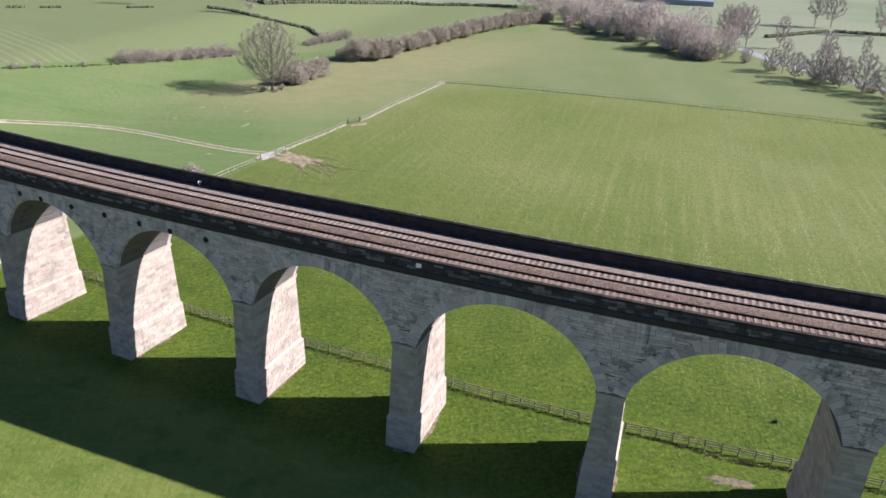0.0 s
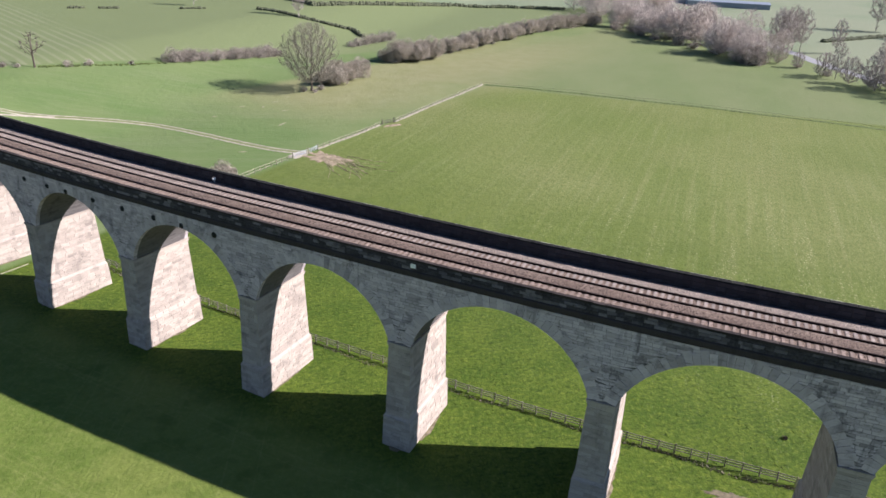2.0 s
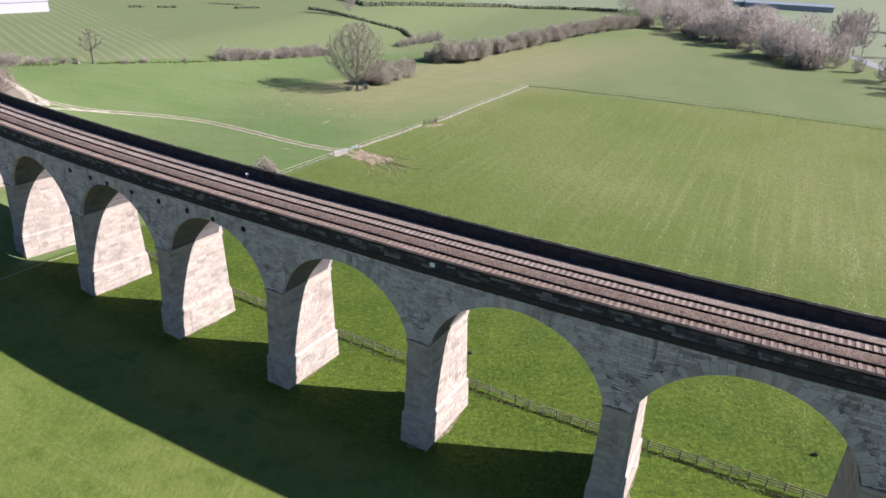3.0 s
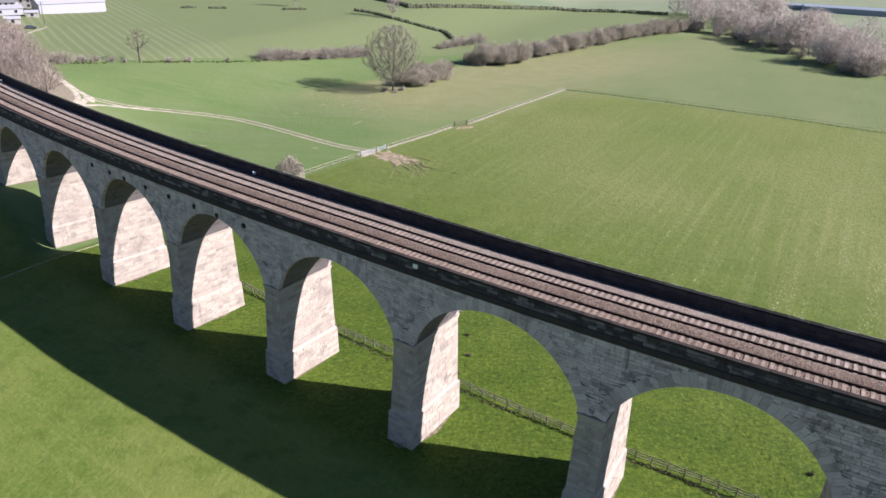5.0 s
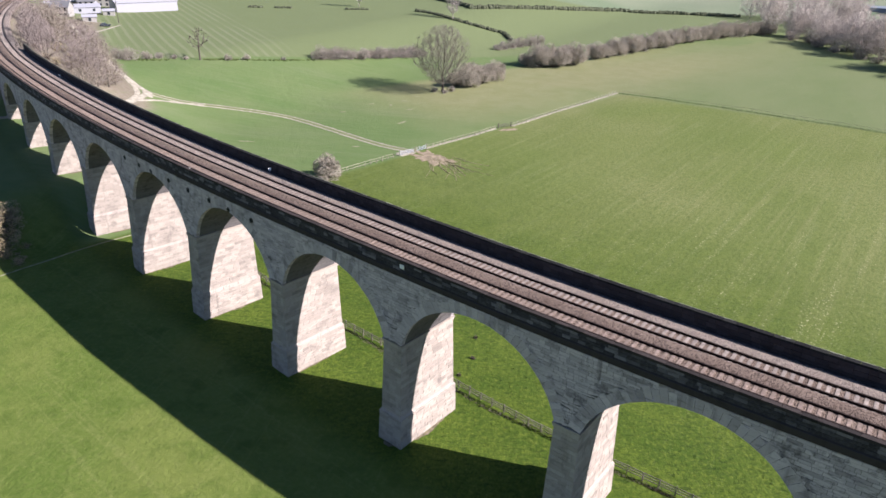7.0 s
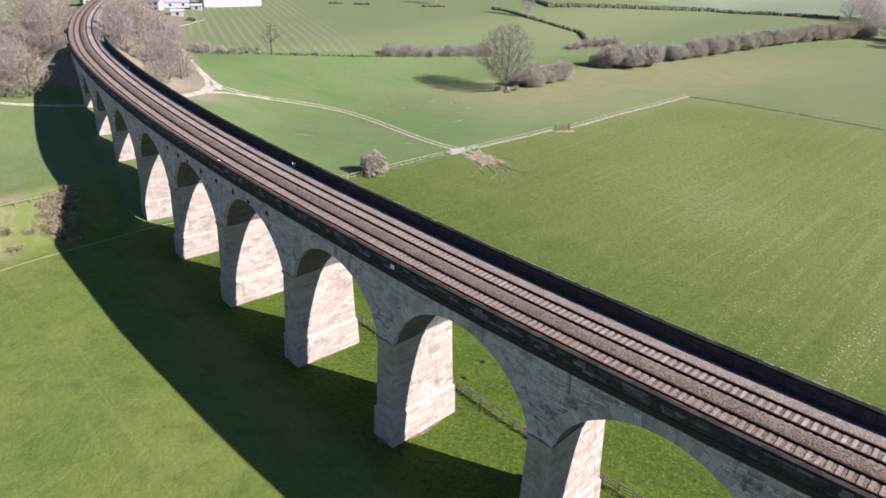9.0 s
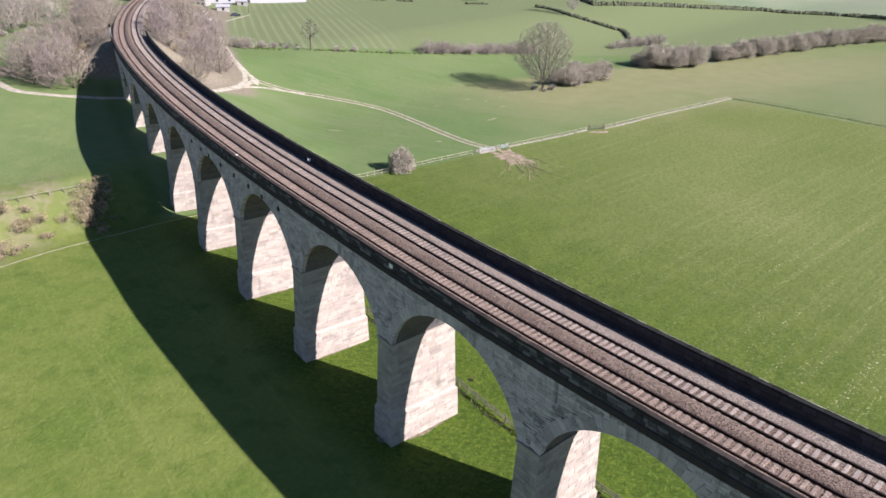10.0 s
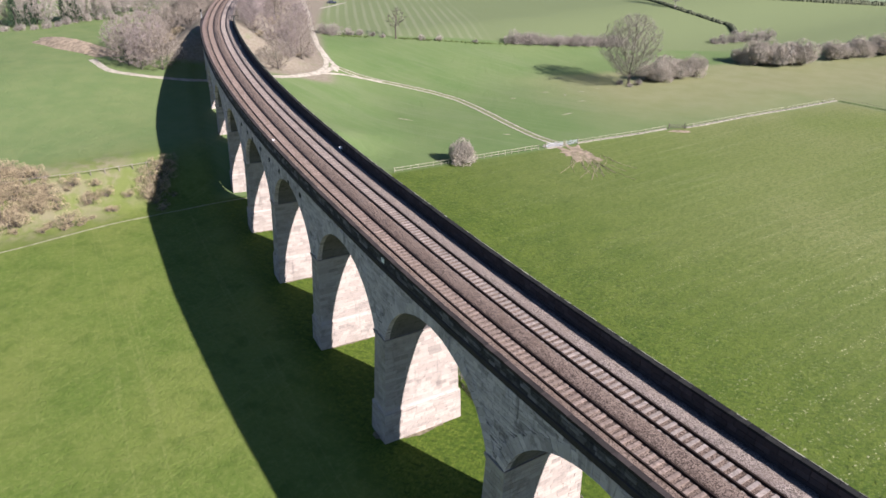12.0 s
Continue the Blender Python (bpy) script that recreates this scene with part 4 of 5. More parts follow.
tagged(part("meadow_path", ribbon([(-84, 49), (-82.4, 59.9), (-81.2, 69.6), (-78.2, 78.1), (-74.4, 89.3), (-71, 97)], 0.5, 0.05, 0.8)[0], WORN_GRASS, smooth=True), "thin pale line of dead grass along a ditch", "path", kind="structure")


def build_spoil():
    g = Geo()
    rows = []
    for j in range(9):
        f = j / 8
        row = []
        for i in range(28):
            t = 2 * math.pi * i / 28
            k = f * (1 + 0.35 * noise.noise((math.cos(t) * 2, math.sin(t) * 2, 9)))
            x, y = -188 + 22 * k * math.cos(t), 114.5 + 5.5 * k * math.sin(t) + 1.5 * k * math.cos(t)
            z = height(x, y) + 2.2 * (1 - f * f) + 0.7 * noise.noise((x * 0.3, y * 0.3, 2)) * (1 - f) - 0.1
            row.append((x, y, z))
        rows.append(row)
    g.grid(rows, closed=True)
    tagged(part("soil_mound", g, MUD, smooth=True), "long low heap of pale soil and rubble", "soil heap")


build_spoil()
for k in range(-5, 5):                                   # bare margin at the pier feet
    x, y, _ = P(pier_s(k), 0, 0)
    patch("bare_margin", "narrow margin of bare earth round a pier foot", (x, y), 2.45, 5.9, (S0 + pier_s(k)) / R0, EARTH, up=0.04, seed=20 + k, spiky=0.3)

# ---------------------------------------------------------------- river
RIVER = [(90, 540), (124, 470), (146, 415), (151, 382), (153, 356), (156, 330), (162, 312), (172, 292), (184, 262), (204, 222), (238, 180)]
tagged(part("river", ribbon(RIVER, 9, 0.05, 0.15, 4.0)[0], WATER, smooth=True), "calm pale river between bare trees", "water", kind="structure")


# ---------------------------------------------------------------- trees
def toss(rng, down=-0.5):
    return Vector((rng.uniform(-1, 1), rng.uniform(-1, 1), rng.uniform(down, 1)))


def colony(seed, high, spread, bole=0.3, n=500, step=0.8, low=0.2, wide_at=0.42, thin=0.035, tip=0.02, spray=6, reach=0.9, rough=0.22, bias=0.5, taper=2.3, fuzz=0.02, full=2.0):
    """A tree that grows towards points filled into its crown: trunk and limbs in one mesh, twigs in another."""
    rng = random.Random(seed)
    aim = []
    while len(aim) < n:
        h = rng.random()
        f = h / wide_at - 1 if h < wide_at else (h - wide_at) / (1 - wide_at)
        r = spread * max(0.0, 1 - abs(f) ** full) ** 0.5
        az, k = rng.uniform(0, 6.283), rng.random() ** bias
        r *= k * (1 + rough * noise.noise((2.2 * math.cos(az), 2.2 * math.sin(az), 3 * h + seed)))
        aim.append((r * math.cos(az), r * math.sin(az), high * (low + (1 - low) * h)))
    aim = np.array(aim)
    node, parent, born = [np.array((0.0, 0.0, -0.3))], [-1], [0]
    lean = (rng.uniform(-0.04, 0.04), rng.uniform(-0.04, 0.04))
    while node[-1][2] < bole * high:
        node.append(node[-1] + step * np.array((lean[0] + rng.uniform(-0.06, 0.06), lean[1] + rng.uniform(-0.06, 0.06), 1)))
        parent.append(len(node) - 2), born.append(0)
    best = np.full(n, 1e9)
    who = np.zeros(n, int)
    fresh = range(len(node))
    for _ in range(70):
        for i in fresh:
            d = ((aim - node[i]) ** 2).sum(1)
            near = d < best
            best[near], who[near] = d[near], i
        live = best > (1.5 * step) ** 2
        if not live.any():
            break
        start = len(node)
        for i in np.unique(who[live]):
            if born[i] > 3:
                continue
            d = aim[live & (who == i)] - node[i]
            d = (d / np.linalg.norm(d, axis=1)[:, None]).sum(0)
            d = d / max(np.linalg.norm(d), 1e-6) + np.array([rng.uniform(-0.28, 0.28) for _ in range(3)])
            node.append(node[i] + step * d / np.linalg.norm(d))
            parent.append(i), born.append(0)
            born[i] += 1
        fresh = range(start, len(node))
        if not len(fresh):
            break
    size = [0.0] * len(node)
    for i in range(len(node) - 1, 0, -1):
        size[i] = size[i] or tip ** taper
        size[parent[i]] += size[i]
    rad = [v ** (1 / taper) for v in size]
    wood, twig = Geo(), Geo()
    for i in range(1, len(node)):
        a, b = Vector(node[parent[i]]), Vector(node[i])
        if rad[i] > thin:
            ra = min(rad[parent[i]], rad[i] * 1.35) * (1.5 if a.z < 0.5 else 1.0)
            wood.tube(a, b, ra, rad[i], 7 if rad[i] > 0.2 else 4 if rad[i] > 0.08 else 3)
        else:
            twig.blade(a, b, rad[i] * 1.6, toss(rng, -1))
            twig.blade(a, b, rad[i] * 1.6, toss(rng, -1))
        if rad[i] < thin * 1.6:
            d = (b - a).normalized()
            for _ in range(spray):
                q = a.lerp(b, rng.random())
                e = q + (d * 0.9 + toss(rng, -0.7)) * reach * rng.uniform(0.4, 1.0)
                twig.blade(q, e, fuzz * rng.uniform(0.8, 1.4), toss(rng, -1))
    return wood, twig


def make_tree(name, label, category, seed, twig_mat, group="", bark=BARK, **k):
    wood, twig = colony(seed, **k)
    th = thing(name, label, category, group)
    part("trunk", wood, bark, th)
    part("crown", twig, twig_mat, th, "fine leafless twigs")
    return th


def make_bush(name, label, seed, mat, twigs=200, wide=0.7, group="", thin=0.011, lobes=9, stems=DEADWOOD):
    """Many stems from one root under rounded heads of fine twigs; about 1 m high and `wide` in radius, at unit size."""
    rng = random.Random(seed)
    stem, twig = Geo(), Geo()
    heads = [(Vector((0, 0, 0.64)), 0.36), (Vector((0.1, -0.1, 0.45)), 0.36)]
    for i in range(lobes):
        a = 6.283 * i / lobes + rng.uniform(-0.4, 0.4)
        k = rng.uniform(0.40, 0.66) * wide
        heads.append((Vector((k * math.cos(a), k * math.sin(a), rng.uniform(0.22, 0.58))), rng.uniform(0.24, 0.36)))
    for c, rad in heads:
        for i in range(5):
            base = Vector((rng.uniform(-0.25, 0.25) * wide, rng.uniform(-0.25, 0.25) * wide, -0.05))
            d = toss(rng, -0.3).normalized() * rad * 0.8
            stem.tube(base, c + d, thin * 1.1, thin * 0.4, 3)
        for i in range(twigs):
            d = toss(rng, -0.9).normalized()
            q = c + d * rad * (1 - 0.4 * rng.random() ** 2)
            q.z = max(q.z, 0.02)
            for f in (1.0, 0.8, 0.7):
                o = (d * 0.4 + toss(rng, -1)) * rng.uniform(0.045, 0.1) * f
                o.z = max(o.z, 0.01 - q.z)
                twig.blade(q, q + o, thin * f, toss(rng, -1))
    th = thing(name, label, "bush", group)
    part("stem", stem, stems, th)
    part("crown", twig, mat, th, "dense leafless twigs")
    return th


def plant(proto, spots, rng, first=True, jitter=0.15, tall=1.0):
    """Stands a thing at spots of (x, y, size), and copies of it at the rest."""
    for i, (x, y, size) in enumerate(spots):
        s = size * rng.uniform(1 - jitter, 1 + jitter) if jitter else size
        z = height(x, y)
        m = Matrix.Translation((x, y, z)) @ Matrix.Rotation(rng.uniform(0, 6.283), 4, "Z") @ Matrix.Diagonal((s, s, s * tall * rng.uniform(0.9, 1.1), 1))
        if i == 0 and first:
            proto.matrix_basis = m
        else:
            c = copy_thing(proto, Matrix.Identity(4))
            c.matrix_basis = m


def build_trees():
    rng = random.Random(21)
    # the great tree beside the farm field
    oak = make_tree("bare_oak_tree", "large bare domed oak tree standing in the field", "tree", 3, OAK_TWIG, bark=OAK_BARK, high=21.6, spread=10.2, bole=0.12, n=3200, step=0.66, low=0.12, wide_at=0.45, thin=0.044, tip=0.018, spray=17, reach=1.4, rough=0.4, bias=0.7, taper=2.0, fuzz=0.0145, full=2.4)
    plant(oak, [(-60.2, 234.8, 1.0)], rng, jitter=0)
    dead = make_tree("dead_tree", "gnarled leafless tree with stubby limbs in a hedge", "tree", 8, DEADWOOD, high=11.0, spread=4.2, bole=0.38, n=150, step=0.6, low=0.34, thin=0.05, tip=0.055, fuzz=0.06, spray=4, reach=0.6, bark=DEADWOOD, rough=0.6)
    plant(dead, [(-141.0, 208.8, 1.0)], rng, jitter=0)
    # hedgerow bushes, tall ones first
    willow = make_bush("willow_bush", "tall rounded leafless willow bush in a field hedge", 4, WILLOW_TWIG, 430, 0.72, "willows of the field hedge", 0.0075, 10)
    spots = [(-39.5, 297, 8.6), (-33.5, 300, 9.2), (-27.5, 309, 9.4), (-37, 304, 8.4), (-44.5, 296, 6.0), (-31, 305, 8.8)]
    for x, y in ((-20.5, 328), (-14.5, 340), (-8, 352), (-3, 362), (3, 374), (8.5, 386), (14, 398), (20, 410), (27, 419), (33, 427), (40, 437), (47, 446), (55, 454)):
        spots.append((x, y, rng.uniform(7.6, 9.2)))
        spots.append((x + 3 + rng.uniform(-1, 1), y + 5 + rng.uniform(-1.5, 1.5), rng.uniform(5.6, 7.6)))
    spots += [(-55.2, 250.5, 8.0), (-51.8, 254.5, 7.4), (-58.0, 245.5, 6.2), (-49.2, 261.8, 7.6), (-53.8, 246, 6.0), (-55.5, 256, 6.5)]
    plant(willow, spots, rng, jitter=0.06)
    thorn = make_bush("thorn_bush", "leafless brown thorn bush in a hedgerow", 7, TWIG, 150, 0.8, "hedgerow thorns", 0.010)
    spots = []
    for i in range(12):                                  # undergrowth of the river wood
        f = rng.random()
        spots.append((62 + 54 * f + rng.uniform(0, 8), 452 - 122 * f + rng.uniform(0, 10), rng.uniform(3.5, 6.5)))
    spots += [(117, 337, 11), (121, 343, 9), (114, 340, 7.5), (137, 336, 2.5), (143, 318, 2.8), (153, 300, 2.6), (157, 292, 2.8), (164, 276, 3), (170, 262, 3)]
    for i in range(30):                                  # hedge towards the dead tree
        f = i / 29
        spots.append((-113.5 + 26 * f + rng.uniform(-0.8, 0.8), 244.5 + 40 * f + rng.uniform(-0.8, 0.8), rng.choice((2.4, 3.4, 4.2, 4.8))))
    for x, y, z in ((-154.9, 198.6, 3), (-152.4, 201.8, 2.6), (-148, 204, 1.8), (-144.6, 206, 1.6), (-134.5, 215.6, 2.4), (-130.4, 220.8, 2.2), (-121.7, 231.5, 1.8), (-158, 194, 5.0), (-161, 192, 4.5),
                    (-64, 330, 4.6), (-61.5, 336, 5), (-59, 342, 5.2), (-56, 348, 5.6), (-53, 354, 5.2), (-66, 326, 3.6), (-62.5, 233, 1.8), (-58.6, 232.6, 1.5), (-57.5, 236.5, 2.2), *((-230 - 3 * math.sin(q * 7.0), 94 + 4.2 * q, 2.6 + 1.2 * math.sin(q * 3.1)) for q in range(20))):
        spots.append((x, y, z))
    plant(thorn, spots, rng, jitter=0.1)
    pale = make_bush("scrub_bush", "pale leafless scrub bush on rough ground", 5, BRAMBLE, 95, 1.2, "scrub by the stream", 0.014, 7)
    spots = []
    for i in range(22):                                  # scrub on the terrace edge
        y = 50 + 34 * rng.random()
        x = (0.258 * y - 94.7 - rng.uniform(1, 13)) / 0.966
        if along(x, y)[1] > 9:
            spots.append((x, y, rng.uniform(0.5, 1.4)))
    spots += [(-84.6, 79.5, 3.0), (-85.8, 81, 3.6), (-87.6, 83.5, 3.8), (-89, 85.3, 3.2)]
    for x, y, z in ((-90.9, 56.5, 3.2), (-98.5, 59.1, 2.8), (-95.3, 59.5, 3.0), (-94.9, 64.0, 2.6), (-90.7, 64.3, 2.4), (-93.7, 68.9, 2.2), (-89.2, 69.5, 2.2), (-91.9, 72.4, 1.8), (-89.1, 73.0, 1.8), (-102, 61.2, 2.4), (-93, 56, 2.8), (-96, 54, 3.0), (-92, 61, 2.6), (-99, 56, 3.0)):
        spots.append((x, y, z))
    for i in range(34):                                  # thicket where the stream enters
        spots.append((-96 + rng.gauss(0, 4.5), 58 + rng.gauss(0, 4.5), rng.uniform(1.4, 3.0)))
    for i in range(46):                                  # brushwood under the trees of the railway bank
        q = S_END + 3 - 60 * rng.random()
        x, y, _ = P(q, (1 if i % 2 else -1) * rng.uniform(9, 24), 0)
        spots.append((x, y, rng.uniform(1.2, 2.8)))
    plant(pale, spots, rng, tall=0.95)
    ball = make_bush("round_bush", "round fuzzy leafless bush beside the field fence", 9, WILLOW_TWIG, 330, 0.6, thin=0.013)
    plant(ball, [(-53.6, 138.6, 5.4)], rng, jitter=0)
    # trees by the river
    slim = make_tree("bare_tree", "tall slim leafless tree by the river", "tree", 12, TWIG_RIVER, "riverside trees", high=16.0, spread=3.6, bole=0.25, n=700, step=0.6, low=0.16, thin=0.06, tip=0.0115, spray=14, reach=1.2, fuzz=0.024)
    spots = [(139.5, 375, 1.4), (144, 377, 1.45), (149, 384, 1.5), (152.4, 388, 1.4), (157.3, 390, 1.5), (146, 392, 1.3), (143.4, 310.5, 1.0), (173, 385, 1.1), (243.6, 497, 1.8), (252, 492, 1.8), (266.6, 459, 1.6), (290, 470, 1.5),
             (205, 360, 0.8), (-101.5, 364.6, 1.0), (-162.9, 379.5, 1.0), (176, 340, 1.0)]
    plant(slim, spots, rng)
    bank = make_tree("bare_tree", "bare rounded tree at the river bank", "tree", 15, TWIG_RIVER, "riverside trees", high=12.0, spread=5.2, bole=0.2, n=800, step=0.6, low=0.04, thin=0.06, tip=0.0105, spray=16, reach=1.1, rough=0.4, fuzz=0.027)
    spots = [(136.3, 334.5, 0.6), (140.3, 315.8, 0.8), (145, 301.5, 0.95), (149.8, 289.4, 1.15), (155.5, 284.5, 1.1), (160, 276, 1.2), (165, 268, 1.25), (169, 258, 1.3), (172, 246, 1.3), (165, 236, 1.5), (160, 224, 1.4), (168, 228, 1.4), (158, 212, 1.3), (131, 345, 0.8), (152, 297, 0.9), (157, 293, 1.0)]
    plant(bank, spots, rng)
    # belt of woodland along the river
    ash = make_tree("bare_tree", "bare reddish rounded tree in the river wood", "tree", 14, TWIG_RED, "trees of the river wood", high=13.8, spread=6.4, bole=0.14, n=1000, step=0.7, low=0.08, thin=0.035, tip=0.017, spray=6, reach=1.4, rough=0.35, fuzz=0.038)
    spots = []
    for i in range(58):
        f = rng.random()
        k = rng.random() ** 1.4
        x, y = 62 + 50 * f, 452 - 114 * f
        spots.append((x + 3 + 30 * k + rng.uniform(-1, 3), y + 3 + 20 * k + rng.uniform(-2, 4), rng.uniform(0.8, 1.3)))
    for i in range(22):
        spots.append((rng.uniform(50, 120), rng.uniform(480, 560), rng.uniform(1.1, 1.5)))
    plant(ash, spots, rng)
    # both flanks of the railway bank
    wood = make_tree("bare_tree", "pale leafless tree crowding the railway bank", "tree", 17, TWIG_PALE, "trees on the railway bank", high=11.5, spread=6.2, bole=0.12, n=1000, step=0.55, low=0.05, thin=0.03, tip=0.016, spray=8, reach=0.9, rough=0.5, taper=2.15, fuzz=0.024, bark=OAK_BARK)
    spots = []
    for i in range(56):
        q = S_END - 1 - 100 * (i / 55) ** 1.1
        side = 1 if i % 2 else -1
        r = side * (7.5 + 22 * rng.random() ** 1.2)
        x, y, _ = P(q + rng.uniform(-2, 2), r, 0)
        spots.append((x, y, rng.uniform(0.7, 1.05)))
    for x, y in ((-149, 115), (-155, 114.5), (-161, 116.8), (-146, 119.5), (-153, 119), (-168, 121), (-174, 120), (-129.5, 146.5), (-132, 153), (-134, 159), (-139, 152), (-142, 161), (-148, 169), (-153, 176), (-160, 183), (-168, 190)):
        spots.append((x, y, rng.uniform(0.75, 1.1)))
    spots = [q for q in spots if 0.573 * (q[0] + 128) + 0.82 * (q[1] - 168.5) < -7]      # clear of the farm track
    plant(wood, spots[0::2], rng, jitter=0.25)
    grey = make_tree("bare_tree", "grey-mauve leafless tree crowding the railway bank", "tree", 23, TWIG_MAUVE, "trees on the railway bank", high=12.5, spread=4.8, bole=0.14, n=800, step=0.6, low=0.06, thin=0.03, tip=0.015, spray=8, reach=1.0, rough=0.5, fuzz=0.026)
    plant(grey, spots[1::2], rng, jitter=0.25)
    # small wood with conifers behind the spoil heap
    spots = []
    for i in range(34):
        spots.append((-231 - rng.uniform(0, 24), 92 + i * 2.6 + rng.uniform(-1, 1), rng.uniform(0.8, 1.1)))
    birch = make_tree("bare_tree", "slender pale-stemmed tree at the edge of a wood", "tree", 19, TWIG, "wood behind the spoil heap", high=14.0, spread=4.2, bole=0.2, n=700, step=0.65, low=0.1, thin=0.03, tip=0.016, spray=9, reach=1.2, fuzz=0.034)
    plant(birch, spots, rng)


def make_conifer():
    rng = random.Random(6)
    trunk, leaf = Geo(), Geo()
    trunk.tube((0, 0, -0.3), (0, 0, 11), 0.25, 0.05, 8)
    for i in range(900):
        z = 1.2 + 9.8 * rng.random() ** 0.8
        reach = (11.4 - z) * 0.27
        az = rng.uniform(0, 6.283)
        f = rng.uniform(0.25, 1.0)
        c = Vector((math.cos(az) * reach * f, math.sin(az) * reach * f, z - 0.35 * f * reach))
        o = Vector((math.cos(az), math.sin(az), rng.uniform(-0.7, 0.1))) * rng.uniform(0.35, 0.7)
        leaf.tube(c, c + o, 0.13, 0.02, 4)
    th = thing("conifer", "dark green conifer among bare trees", "tree", "conifers in the wood")
    part("trunk", trunk, BARK, th)
    part("crown", leaf, NEEDLES, th, "dark needle sprays")
    return th


build_trees()
plant(make_conifer(), [(-233.5, 136.3, 1.1), (-235, 133, 0.9), (-236, 117, 1.0), (-235, 121, 0.8), (-239, 125, 1.0)], random.Random(2))


# ---------------------------------------------------------------- far hedges
def build_hedge(label, pts, high, wide, mat, seed, gaps=0.05):
    """A clipped hedge: an uneven ridge with clumps standing out of it."""
    rr = random.Random(seed)
    line = resample(pts, 1.1)
    g = Geo()
    for x, y in line:
        if rr.random() < 0.05 or noise.noise((x * 0.06, y * 0.06, seed)) < gaps - 0.6:
            continue
        z, s = height(x, y), rr.uniform(0.75, 1.2)
        for _ in range(4):
            cx, cy = x + rr.uniform(-0.8, 0.8), y + rr.uniform(-0.8, 0.8)
            t = rr.uniform(0, 6.283)
            q = []
            for zz, k in ((-0.2, 0.9), (high * 0.5, 1.0), (high, 0.45)):
                q.append([(cx + wide * k * s * 0.6 * math.cos(t + 1.257 * a) * rr.uniform(0.7, 1.2), cy + wide * k * s * 0.6 * math.sin(t + 1.257 * a) * rr.uniform(0.7, 1.2), z + zz * s * rr.uniform(0.85, 1.1)) for a in range(5)])
            g.grid(q, closed=True)
            i = len(g.v)
            g.v.append((cx, cy, z + high * s * 1.08))
            g.f += [(i - 5 + a, i - 5 + (a + 1) % 5, i) for a in range(5)]
    tagged(part("field_hedge", g, mat), label, "hedge", "far field hedges")


build_hedge("dark clipped hedge between far fields", [(-126.3, 375.5), (-100.5, 365.4), (-73.4, 364.2), (-66, 352)], 1.3, 1.4, HEDGE_GREEN, 1)
build_hedge("dark clipped hedge between far fields", [(-105, 408), (-89, 433.6), (-60, 478), (-32.5, 519), (0, 530), (45, 538)], 1.9, 1.7, HEDGE_GREEN, 2)
build_hedge("dark clipped hedge between far fields", [(-260, 330), (-214.3, 342.2), (-137.3, 373.6), (-126.3, 375.5)], 1.0, 1.1, HEDGE_GREEN, 3, 0.6)
build_hedge("low ragged hedge along the ridged field", [(-158, 193), (-144.6, 204.8), (-121.7, 230.2), (-113, 243)], 0.45, 0.5, RANK_GRASS, 4, 0.45)
build_hedge("dark clipped hedge between far fields", [(-105.9, 409.9), (-170, 470), (-320, 560)], 2.0, 2.0, HEDGE_GREEN, 5)
build_hedge("line of far scrub beyond the river", [(185, 430), (240, 470), (330, 450), (420, 380)], 1.6, 2.2, HEDGE_GREEN, 6)




def build_verge():
    """Dead stalks and dark tangled grass along the foot of the near fence."""
    rr = random.Random(9)
    g = Geo()
    for i in range(7000):
        q = rr.uniform(-70, 76)
        if noise.noise((q * 0.5, 3, 1)) + rr.uniform(-0.5, 0.5) < -0.2:
            continue
        x, y, _ = P(q, -7.8 + 0.3 * math.sin(q * 0.4) + rr.gauss(0, 0.16), 0)
        a = Vector(drape(x, y, -0.05))
        g.blade(a, a + Vector((rr.uniform(-0.3, 0.3), rr.uniform(-0.3, 0.3), rr.uniform(0.12, 0.42))), 0.05, toss(rr, -1))
    tagged(part("dead_grass", g, GORSE), "dark tangled dead grass at the foot of a fence", "grass", kind="stuff")


build_verge()


def make_thistle():
    rr = random.Random(3)
    th = thing("thistle_clump", "small dark dead thistle clump in the pasture", "weed", "thistles in the pasture")
    g = Geo()
    for i in range(70):
        a = Vector((rr.gauss(0, 0.12), rr.gauss(0, 0.12), -0.04))
        g.blade(a, a + Vector((rr.uniform(-0.25, 0.25), rr.uniform(-0.25, 0.25), rr.uniform(0.15, 0.5))), 0.05, toss(rr, -1))
    part("stalks", g, DEADWOOD, th)
    return th


plant(make_thistle(), [(-1.4, 86.1, 1), (-0.2, 80.9, 1), (-0.7, 76.4, 0.8), (41.1, 68.8, 1), (43.9, 64.7, 1.2), (45.2, 65.2, 1.0)], random.Random(8))


